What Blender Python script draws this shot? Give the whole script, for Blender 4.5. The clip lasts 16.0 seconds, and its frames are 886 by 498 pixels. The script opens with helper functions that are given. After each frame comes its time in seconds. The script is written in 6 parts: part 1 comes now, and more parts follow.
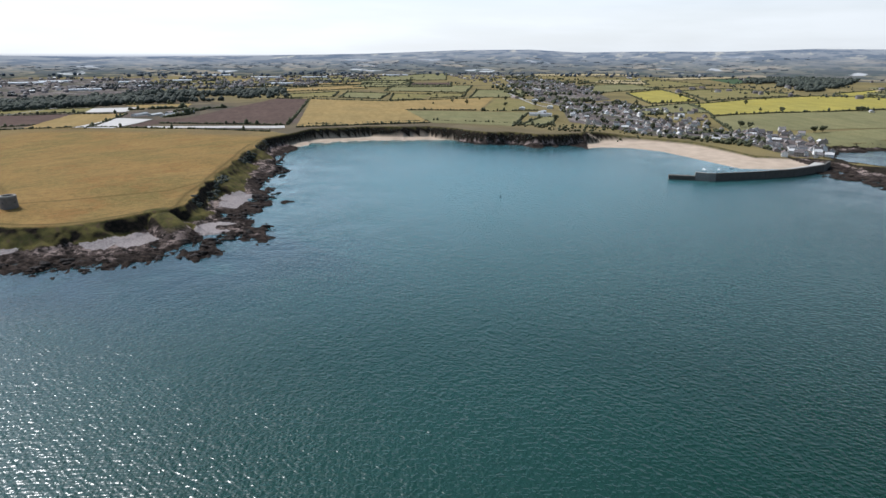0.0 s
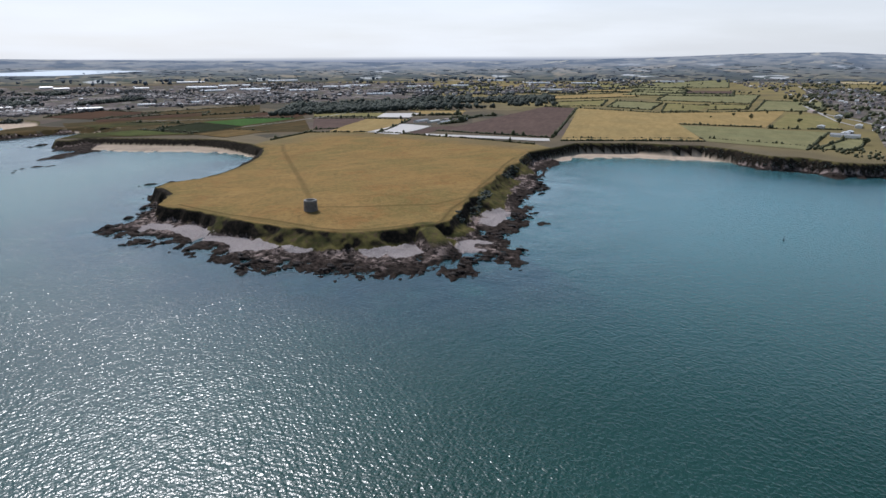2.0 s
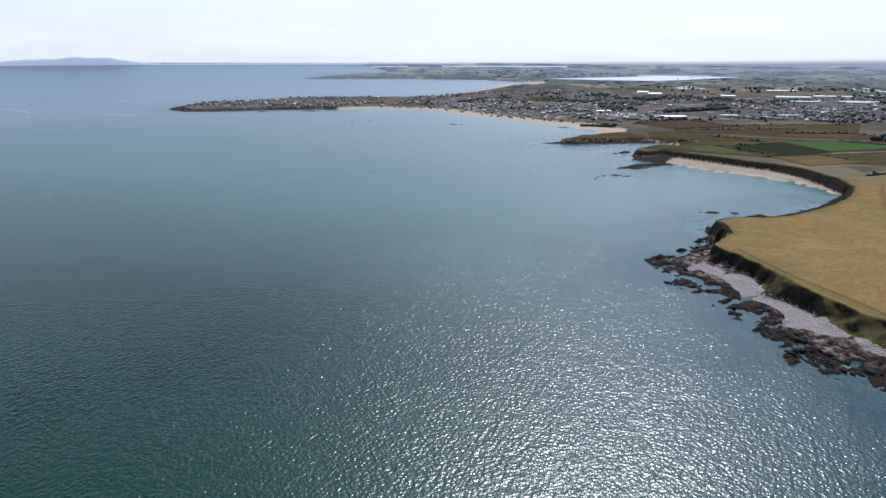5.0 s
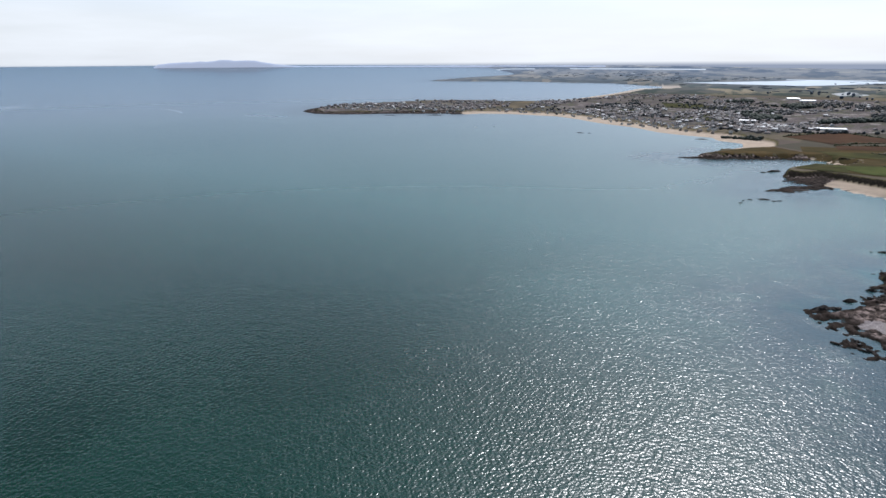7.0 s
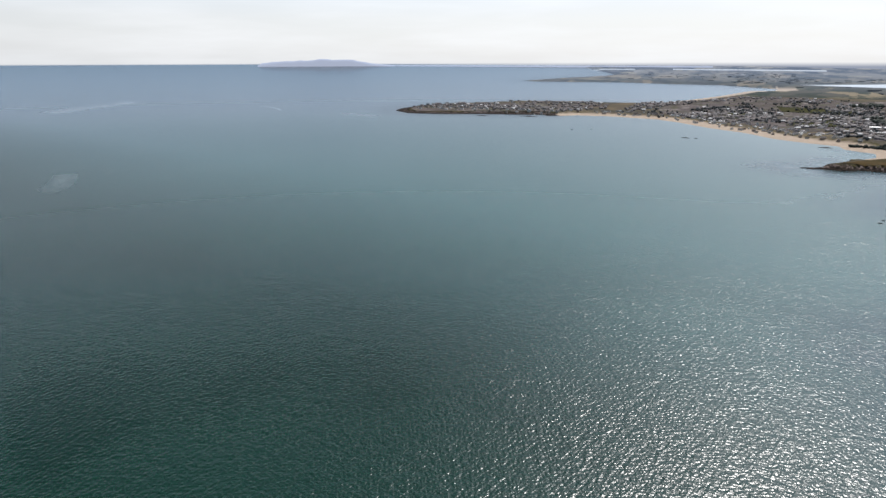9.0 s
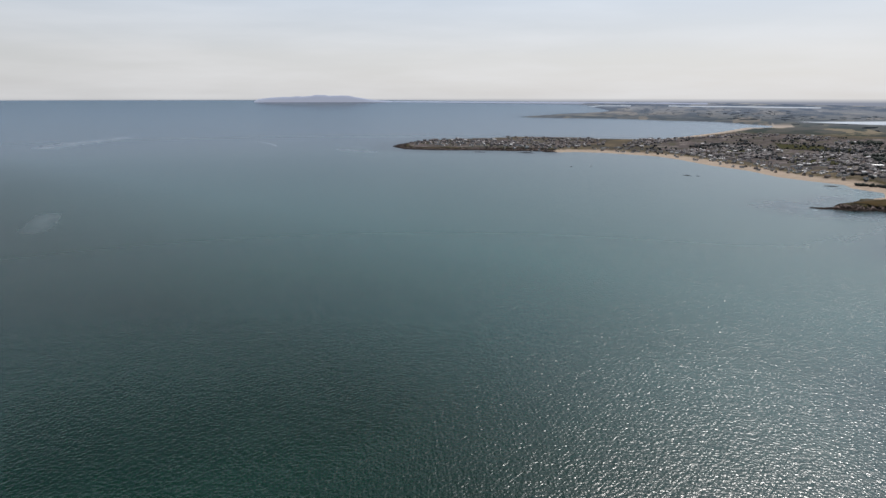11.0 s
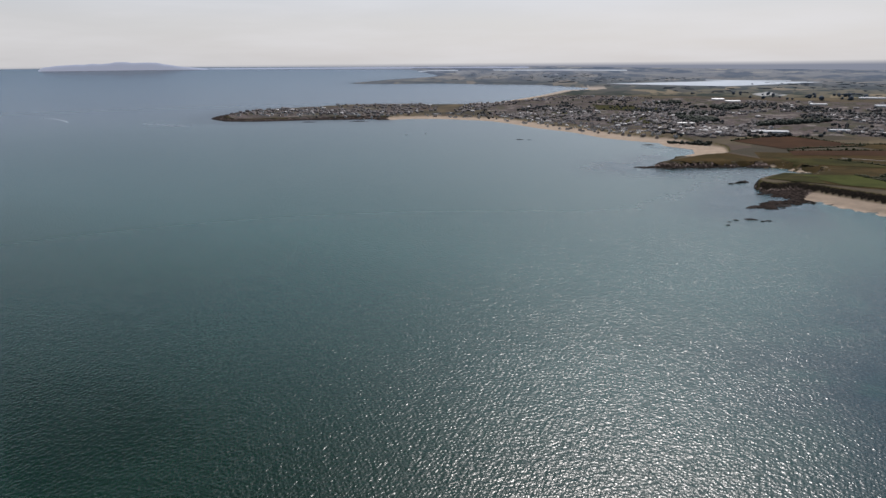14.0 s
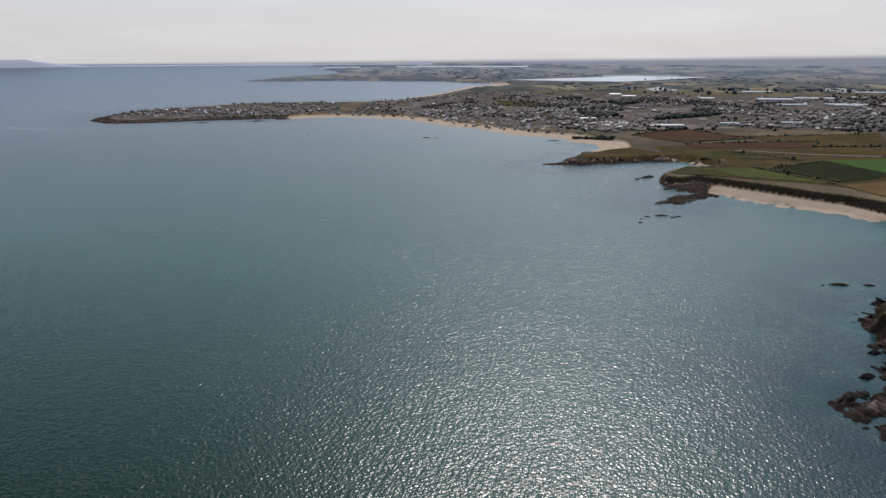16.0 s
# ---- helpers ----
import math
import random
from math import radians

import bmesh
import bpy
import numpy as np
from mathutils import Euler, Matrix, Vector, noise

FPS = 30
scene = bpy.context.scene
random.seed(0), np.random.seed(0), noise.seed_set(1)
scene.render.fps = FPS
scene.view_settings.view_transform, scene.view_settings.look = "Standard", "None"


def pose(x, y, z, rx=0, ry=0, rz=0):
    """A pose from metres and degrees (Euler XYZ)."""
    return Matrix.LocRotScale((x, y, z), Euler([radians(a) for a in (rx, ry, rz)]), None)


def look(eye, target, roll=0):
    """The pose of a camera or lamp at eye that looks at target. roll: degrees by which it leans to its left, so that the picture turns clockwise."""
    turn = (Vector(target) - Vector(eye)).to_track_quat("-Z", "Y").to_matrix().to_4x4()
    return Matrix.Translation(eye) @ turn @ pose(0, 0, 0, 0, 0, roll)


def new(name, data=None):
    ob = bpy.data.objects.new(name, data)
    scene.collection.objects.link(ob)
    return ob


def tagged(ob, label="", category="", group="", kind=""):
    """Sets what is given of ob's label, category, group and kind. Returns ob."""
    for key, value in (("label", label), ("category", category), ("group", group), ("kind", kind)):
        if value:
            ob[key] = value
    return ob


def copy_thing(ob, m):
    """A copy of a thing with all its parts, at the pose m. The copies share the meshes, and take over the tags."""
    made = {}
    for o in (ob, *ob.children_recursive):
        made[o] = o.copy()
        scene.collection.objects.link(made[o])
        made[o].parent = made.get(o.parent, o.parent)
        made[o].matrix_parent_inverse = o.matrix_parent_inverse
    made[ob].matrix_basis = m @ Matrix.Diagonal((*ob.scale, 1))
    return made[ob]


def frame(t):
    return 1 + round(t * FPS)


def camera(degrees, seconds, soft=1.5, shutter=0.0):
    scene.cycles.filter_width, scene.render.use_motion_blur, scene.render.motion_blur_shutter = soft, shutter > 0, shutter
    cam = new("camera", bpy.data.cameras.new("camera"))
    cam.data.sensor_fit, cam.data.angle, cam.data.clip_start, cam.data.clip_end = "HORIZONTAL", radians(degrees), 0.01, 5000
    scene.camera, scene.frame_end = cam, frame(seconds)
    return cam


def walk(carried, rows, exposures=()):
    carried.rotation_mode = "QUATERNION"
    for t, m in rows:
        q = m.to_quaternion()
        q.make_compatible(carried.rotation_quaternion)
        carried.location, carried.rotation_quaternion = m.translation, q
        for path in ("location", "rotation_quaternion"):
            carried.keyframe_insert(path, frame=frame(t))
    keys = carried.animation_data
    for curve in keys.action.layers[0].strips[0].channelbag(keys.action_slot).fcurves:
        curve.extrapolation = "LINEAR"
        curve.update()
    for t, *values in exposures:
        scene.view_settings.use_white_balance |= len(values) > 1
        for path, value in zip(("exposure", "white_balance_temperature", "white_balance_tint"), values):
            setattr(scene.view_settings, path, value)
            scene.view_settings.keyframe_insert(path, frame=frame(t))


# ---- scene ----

# The camera: a drone over the sea off a headland, climbing and drifting towards it while it turns
cam = camera(70.45, 16.0)
PATH = [
    (0, pose(0.0, 0.0, 138.0, 72.81, -0.33, -46.81)),
    (0.5, pose(0.4, -0.4, 142.2, 72.90, -0.32, -43.50)),
    (1, pose(0.9, 2.3, 147.2, 72.90, -0.12, -37.05)),
    (1.5, pose(4.1, 7.2, 152.1, 72.87, -0.00, -28.91)),
    (2, pose(6.3, 13.8, 156.9, 72.91, 0.05, -23.42)),
    (2.5, pose(8.4, 21.7, 160.9, 72.97, 0.19, -13.59)),
    (3, pose(9.7, 30.9, 165.0, 73.01, 0.24, -6.10)),
    (3.5, pose(8.0, 40.4, 169.2, 73.09, 0.22, -0.00)),
    (4, pose(6.9, 50.3, 174.0, 73.09, 0.29, 9.42)),
    (4.5, pose(3.8, 61.0, 178.0, 73.12, 0.29, 15.31)),
    (5, pose(0.3, 73.7, 180.6, 73.22, 0.28, 25.33)),
    (5.2, pose(-1.4, 77.9, 181.1, 73.26, 0.30, 27.62)),
    (7.3, pose(-27.5, 109.1, 198.2, 73.26, 0.30, 36.58)),
    (7.5, pose(-29.7, 112.8, 198.3, 73.26, 0.29, 36.82)),
    (8, pose(-37.8, 122.3, 197.1, 73.30, 0.24, 40.32)),
    (8.5, pose(-47.6, 131.4, 195.7, 73.31, 0.18, 43.69)),
    (9, pose(-58.4, 139.9, 194.9, 73.30, 0.12, 44.55)),
    (11.5, pose(-104.4, 178.9, 198.1, 76.85, 0.11, 43.80)),
    (12, pose(-112.3, 189.3, 197.5, 76.75, 0.18, 43.11)),
    (12.5, pose(-120.8, 200.0, 196.6, 75.80, 0.26, 41.69)),
    (13, pose(-128.3, 211.1, 196.4, 74.95, 0.31, 38.71)),
    (13.5, pose(-136.1, 221.6, 197.1, 74.11, 0.40, 34.79)),
    (14, pose(-144.1, 232.4, 197.2, 73.34, 0.46, 29.03)),
    (14.5, pose(-149.2, 244.3, 196.9, 72.90, 0.51, 26.14)),
    (15, pose(-154.9, 256.5, 196.6, 72.93, 0.50, 22.57)),
    (15.5, pose(-161.0, 268.6, 195.7, 72.96, 0.48, 21.17)),
    (16, pose(-165.3, 280.4, 195.4, 73.00, 0.50, 20.55)),
]
walk(cam, PATH, [(0, 0.40, 5920, 12), (1.2, 0.24, 5890, 14), (2.0, 0.15, 5850, 14), (3, 0.18, 5740, 14), (5, 0.26, 5650, 13.2), (9, 0.24, 6230, 13.4), (11.5, -0.24, 6330, 15), (12.5, -0.32, 6330, 16), (13.5, -0.27, 6340, 16.6), (14.5, -0.23, 6350, 17), (16, -0.21, 6340, 16.8)])

# ---- sky and sun ----
SUN_YAW, SUN_UP = 7.5, 50.5  # degrees: left of the y axis, above the horizon
world = bpy.data.worlds.new("sky")
scene.world = world
world.use_nodes = True
wn, wl = world.node_tree.nodes, world.node_tree.links
wn.clear()
sky = wn.new("ShaderNodeTexSky")
sky.sky_type = "NISHITA"
sky.sun_disc = False
sky.sun_elevation, sky.sun_rotation = radians(SUN_UP), radians(-SUN_YAW)
sky.altitude, sky.air_density, sky.dust_density, sky.ozone_density = 100, 1.0, 1.6, 1.5
coord = wn.new("ShaderNodeTexCoord")
stretch = wn.new("ShaderNodeMapping")
stretch.inputs["Scale"].default_value = (1.2, 1.2, 9.0)
streaks = wn.new("ShaderNodeTexNoise")
streaks.inputs["Scale"].default_value = 3.0
streaks.inputs["Detail"].default_value = 5.0
ramp = wn.new("ShaderNodeMapRange")
ramp.inputs["From Min"].default_value, ramp.inputs["From Max"].default_value = 0.35, 0.75
ramp.inputs["To Min"].default_value, ramp.inputs["To Max"].default_value = 0.78, 0.96
height = wn.new("ShaderNodeSeparateXYZ")
low = wn.new("ShaderNodeMapRange")
low.inputs["From Min"].default_value, low.inputs["From Max"].default_value = 0.06, 0.62
low.inputs["To Min"].default_value, low.inputs["To Max"].default_value = 1.0, 0.75
cover = wn.new("ShaderNodeMath")
cover.operation = "MULTIPLY"
wl.new(coord.outputs["Generated"], height.inputs["Vector"])
wl.new(height.outputs["Z"], low.inputs["Value"])
wl.new(low.outputs["Result"], cover.inputs[0])
wl.new(ramp.outputs["Result"], cover.inputs[1])
veil = wn.new("ShaderNodeMix")
veil.data_type = "RGBA"
haze = wn.new("ShaderNodeMix")
haze.data_type = "RGBA"
haze.inputs["A"].default_value, haze.inputs["B"].default_value = (8.35, 8.5, 8.25, 1), (4.9, 7.3, 9.6, 1)
aloft = wn.new("ShaderNodeMapRange")
aloft.inputs["From Min"].default_value, aloft.inputs["From Max"].default_value = 0.06, 0.36
wl.new(height.outputs["Z"], aloft.inputs["Value"])
wl.new(aloft.outputs["Result"], haze.inputs["Factor"])
toward = wn.new("ShaderNodeVectorMath")
toward.operation = "DOT_PRODUCT"
toward.inputs[1].default_value = (-math.sin(radians(SUN_YAW)) * math.cos(radians(SUN_UP)), math.cos(radians(SUN_YAW)) * math.cos(radians(SUN_UP)), math.sin(radians(SUN_UP)))
wl.new(coord.outputs["Generated"], toward.inputs[0])
glow = wn.new("ShaderNodeFloatCurve")
curve = glow.mapping.curves[0]
curve.points[0].location, curve.points[1].location = (0.0, 0.12), (1.0, 0.33)
for p, v in ((0.5, 0.147), (0.66, 0.152), (0.76, 0.16), (0.86, 0.20), (0.95, 0.29)):
    curve.points.new(p, v)
for point in curve.points:
    point.handle_type = "AUTO_CLAMPED"
glow.mapping.update()
bright = wn.new("ShaderNodeVectorMath")
bright.operation = "SCALE"
gain = wn.new("ShaderNodeMath")
gain.operation = "MULTIPLY"
gain.inputs[1].default_value = 6.5
wl.new(toward.outputs["Value"], glow.inputs["Value"])
wl.new(glow.outputs["Value"], gain.inputs[0])
cloud = wn.new("ShaderNodeMapRange")
cloud.inputs["From Min"].default_value, cloud.inputs["From Max"].default_value = 0.42, 0.66
cloud.inputs["To Min"].default_value, cloud.inputs["To Max"].default_value = 0.98, 1.03
clouded = wn.new("ShaderNodeMath")
clouded.operation = "MULTIPLY"
wl.new(streaks.outputs["Fac"], cloud.inputs["Value"])
wl.new(gain.outputs[0], clouded.inputs[0])
wl.new(cloud.outputs["Result"], clouded.inputs[1])
wl.new(clouded.outputs[0], bright.inputs["Scale"])
zenith = wn.new("ShaderNodeMix")
zenith.data_type = "RGBA"
zenith.inputs["B"].default_value = (0.85, 1.55, 2.0, 1)
high = wn.new("ShaderNodeMapRange")
high.inputs["From Min"].default_value, high.inputs["From Max"].default_value = 0.28, 0.50
wl.new(height.outputs["Z"], high.inputs["Value"])
wl.new(high.outputs["Result"], zenith.inputs["Factor"])
wl.new(haze.outputs["Result"], zenith.inputs["A"])
wl.new(zenith.outputs["Result"], bright.inputs[0])
aureole = wn.new("ShaderNodeMapRange")  # thin cloud lit up round the sun
aureole.inputs["From Min"].default_value, aureole.inputs["From Max"].default_value = 0.80, 1.0
wl.new(toward.outputs["Value"], aureole.inputs["Value"])
falloff = wn.new("ShaderNodeMath")
falloff.operation = "POWER"
falloff.inputs[1].default_value = 3.0
wl.new(aureole.outputs["Result"], falloff.inputs[0])
halo = wn.new("ShaderNodeVectorMath")
halo.operation = "SCALE"
halo.inputs[0].default_value = (56.0, 58.0, 60.0)
wl.new(falloff.outputs[0], halo.inputs["Scale"])
lit = wn.new("ShaderNodeVectorMath")
lit.operation = "ADD"
wl.new(bright.outputs["Vector"], lit.inputs[0])
wl.new(halo.outputs["Vector"], lit.inputs[1])
wl.new(lit.outputs["Vector"], veil.inputs["B"])
back = wn.new("ShaderNodeBackground")
back.inputs["Strength"].default_value = 0.10
wout = wn.new("ShaderNodeOutputWorld")
wl.new(coord.outputs["Generated"], stretch.inputs["Vector"])
wl.new(stretch.outputs["Vector"], streaks.inputs["Vector"])
wl.new(streaks.outputs["Fac"], ramp.inputs["Value"])
wl.new(cover.outputs[0], veil.inputs["Factor"])
wl.new(sky.outputs["Color"], veil.inputs["A"])
beyond = wn.new("ShaderNodeMix")  # below the horizon: hazy country too far off to be built
beyond.data_type = "RGBA"
beyond.inputs["B"].default_value = (2.75, 3.05, 3.6, 1)
under = wn.new("ShaderNodeMapRange")
under.inputs["From Min"].default_value, under.inputs["From Max"].default_value = -0.0025, -0.0085
inland = wn.new("ShaderNodeMapRange")  # it rises a little towards the hills
inland.inputs["From Min"].default_value, inland.inputs["From Max"].default_value = -0.05, 0.4
inland.inputs["To Min"].default_value, inland.inputs["To Max"].default_value = 0.0, 0.0026
lifted = wn.new("ShaderNodeMath")
lifted.operation = "SUBTRACT"
wl.new(height.outputs["X"], inland.inputs["Value"])
wl.new(height.outputs["Z"], lifted.inputs[0])
wl.new(inland.outputs["Result"], lifted.inputs[1])
wl.new(lifted.outputs[0], under.inputs["Value"])
wl.new(under.outputs["Result"], beyond.inputs["Factor"])
wl.new(veil.outputs["Result"], beyond.inputs["A"])
wl.new(beyond.outputs["Result"], back.inputs["Color"])
wl.new(back.outputs["Background"], wout.inputs["Surface"])

sun = new("sun", bpy.data.lights.new("sun", "SUN"))
sun.data.energy, sun.data.angle, sun.data.color = 3.6, radians(0.6), (1.0, 0.94, 0.85)
sun.matrix_world = look((0, 0, 600), (math.sin(radians(SUN_YAW)) * 600, -math.cos(radians(SUN_YAW)) * 600, 600 - 600 * math.tan(radians(SUN_UP))))

# ---- materials ----


class Nodes:
    """A material with a Principled shader, and short ways to add nodes to it."""

    def __init__(self, name, roughness=0.9, specular=0.3):
        self.mat = bpy.data.materials.new(name)
        self.mat.use_nodes = True
        self.tree = self.mat.node_tree
        self.n, self.l = self.tree.nodes, self.tree.links
        self.bsdf = self.n["Principled BSDF"]
        self.bsdf.inputs["Roughness"].default_value = roughness
        self.bsdf.inputs["Specular IOR Level"].default_value = specular
        self.where = self.n.new("ShaderNodeTexCoord").outputs["Object"]

    def put(self, socket, value):
        if isinstance(value, bpy.types.NodeSocket):
            self.l.new(value, socket)
        elif isinstance(value, tuple) and len(value) == 3 and socket.type == "RGBA":
            socket.default_value = (*value, 1)
        else:
            socket.default_value = value

    def noise(self, scale, detail=4.0, rough=0.55, stretch=(1, 1, 1), turn=0.0, warp=0.0):
        """Noise whose x axis lies turned by so many degrees; a stretch below 1 draws it out."""
        m = self.n.new("ShaderNodeMapping")
        m.vector_type = "TEXTURE"
        m.inputs["Scale"].default_value = tuple(1.0 / k for k in stretch)
        m.inputs["Rotation"].default_value = (0, 0, radians(turn))
        self.l.new(self.where, m.inputs["Vector"])
        t = self.n.new("ShaderNodeTexNoise")
        t.inputs["Scale"].default_value, t.inputs["Detail"].default_value = scale, detail
        t.inputs["Roughness"].default_value, t.inputs["Distortion"].default_value = rough, warp
        self.l.new(m.outputs["Vector"], t.inputs["Vector"])
        return t.outputs["Fac"]

    def cells(self, scale, feature="F1", out="Color", stretch=(1, 1, 1), turn=0.0, random=1.0):
        m = self.n.new("ShaderNodeMapping")
        m.inputs["Scale"].default_value = stretch
        m.inputs["Rotation"].default_value = (0, 0, radians(turn))
        self.l.new(self.where, m.inputs["Vector"])
        t = self.n.new("ShaderNodeTexVoronoi")
        t.feature = feature
        t.inputs["Scale"].default_value, t.inputs["Randomness"].default_value = scale, random
        self.l.new(m.outputs["Vector"], t.inputs["Vector"])
        return t.outputs[out]

    def range(self, value, a, b, c=0.0, d=1.0):
        t = self.n.new("ShaderNodeMapRange")
        self.put(t.inputs["Value"], value)
        for key, v in (("From Min", a), ("From Max", b), ("To Min", c), ("To Max", d)):
            t.inputs[key].default_value = v
        return t.outputs["Result"]

    def mix(self, f, a, b):
        t = self.n.new("ShaderNodeMix")
        t.data_type = "RGBA"
        self.put(t.inputs["Factor"], f), self.put(t.inputs["A"], a), self.put(t.inputs["B"], b)
        return t.outputs["Result"]

    def maths(self, how, a, b=0.0):
        t = self.n.new("ShaderNodeMath")
        t.operation = how
        self.put(t.inputs[0], a), self.put(t.inputs[1], b)
        return t.outputs[0]

    def bands(self, value, *stops):
        t = self.n.new("ShaderNodeValToRGB")
        t.color_ramp.interpolation = "CONSTANT"
        e = t.color_ramp.elements
        while len(e) < len(stops):
            e.new(0.5)
        for k, (p, c) in enumerate(stops):
            e[k].position, e[k].color = p, (*c, 1)
        self.put(t.inputs["Fac"], value)
        return t.outputs["Color"]

    def zone(self, name):
        t = self.n.new("ShaderNodeAttribute")
        t.attribute_name = name
        s = self.n.new("ShaderNodeSeparateColor")
        self.l.new(t.outputs["Color"], s.inputs["Color"])
        return s.outputs["Red"], s.outputs["Green"], s.outputs["Blue"]

    def height(self):
        t = self.n.new("ShaderNodeSeparateXYZ")
        self.l.new(self.where, t.inputs["Vector"])
        return t.outputs["Z"]

    def random(self):
        return self.n.new("ShaderNodeObjectInfo").outputs["Random"]

    def island(self):
        return self.n.new("ShaderNodeNewGeometry").outputs["Random Per Island"]

    def bump(self, height, distance, strength=1.0, under=None):
        t = self.n.new("ShaderNodeBump")
        t.inputs["Distance"].default_value, t.inputs["Strength"].default_value = distance, strength
        self.put(t.inputs["Height"], height)
        if under is not None:
            self.l.new(under, t.inputs["Normal"])
        self.l.new(t.outputs["Normal"], self.bsdf.inputs["Normal"])
        return t.outputs["Normal"]

    def done(self, colour):
        self.put(self.bsdf.inputs["Base Color"], colour)
        return self.mat


def plain(name, a, b, scale, roughness=0.9, relief=0.0, fine=None, specular=0.3):
    """Two tones of one surface, mottled at two scales."""
    m = Nodes(name, roughness, specular)
    big, small = m.noise(scale), m.noise(scale * 9)
    f = m.maths("MULTIPLY_ADD", big, 0.6)
    f.node.inputs[2].default_value = 0.0
    g = m.maths("ADD", f, m.maths("MULTIPLY", small, 0.4))
    if relief:
        m.bump(small, relief)
    return m.done(m.mix(m.range(g, 0.3, 0.7), a, b))


def crop(name, a, b, row=0.0, turn=0.0):
    """A field: patchy growth, and rows or tramlines where row is the spacing in metres."""
    m = Nodes(name, 1.0, 0.01)
    patch = m.range(m.noise(0.012, 5), 0.3, 0.7)
    colour = m.mix(patch, a, b)
    fine = m.range(m.noise(0.25, 3), 0.25, 0.75, 0.82, 1.12)
    if row:
        lines = m.noise(1.0, 1, stretch=(1.0 / row, 0.02, 0.02), turn=turn - 68)
        fine = m.maths("MULTIPLY", fine, m.range(lines, 0.35, 0.65, 0.9, 1.05))
    shade = m.n.new("ShaderNodeVectorMath")
    shade.operation = "SCALE"
    m.l.new(colour, shade.inputs[0])
    m.l.new(fine, shade.inputs["Scale"])
    return m.done(shade.outputs[0])


def rough_grazing(name, a, b, c):
    """Unfenced grass: patches, tufts and worn streaks in three tones."""
    m = Nodes(name, 1.0, 0.01)
    colour = m.mix(m.range(m.noise(0.014, 5, 0.65), 0.40, 0.60), a, b)
    colour = m.mix(m.range(m.noise(0.05, 5, 0.7, stretch=(0.3, 1, 1), turn=35), 0.50, 0.62, 0, 0.8), colour, c)
    return m.done(m.mix(m.range(m.noise(0.35, 4, 0.7), 0.45, 0.65, 0, 0.5), colour, b))


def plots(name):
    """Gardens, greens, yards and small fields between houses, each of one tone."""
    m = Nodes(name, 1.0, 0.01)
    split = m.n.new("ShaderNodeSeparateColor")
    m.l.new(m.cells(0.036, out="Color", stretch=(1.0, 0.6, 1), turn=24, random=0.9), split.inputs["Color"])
    # the mauve-grey cast puts some of the far town's haze into these tones
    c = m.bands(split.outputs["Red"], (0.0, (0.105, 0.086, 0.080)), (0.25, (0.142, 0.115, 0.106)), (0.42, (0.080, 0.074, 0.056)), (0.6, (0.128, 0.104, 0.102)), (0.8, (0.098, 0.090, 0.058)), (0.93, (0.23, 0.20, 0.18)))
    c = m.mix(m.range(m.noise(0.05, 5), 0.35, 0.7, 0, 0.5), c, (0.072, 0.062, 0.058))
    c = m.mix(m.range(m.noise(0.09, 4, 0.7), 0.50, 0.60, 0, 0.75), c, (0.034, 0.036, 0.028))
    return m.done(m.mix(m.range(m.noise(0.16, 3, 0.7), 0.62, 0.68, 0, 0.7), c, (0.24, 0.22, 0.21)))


def leaves(name, a, b):
    m = Nodes(name, 0.85, 0.15)
    f = m.maths("ADD", m.maths("MULTIPLY", m.island(), 0.7), m.maths("MULTIPLY", m.noise(0.35, 3), 0.5))
    m.bump(m.noise(1.2, 2), 0.5)
    return m.done(m.mix(m.range(f, 0.25, 0.95), a, b))


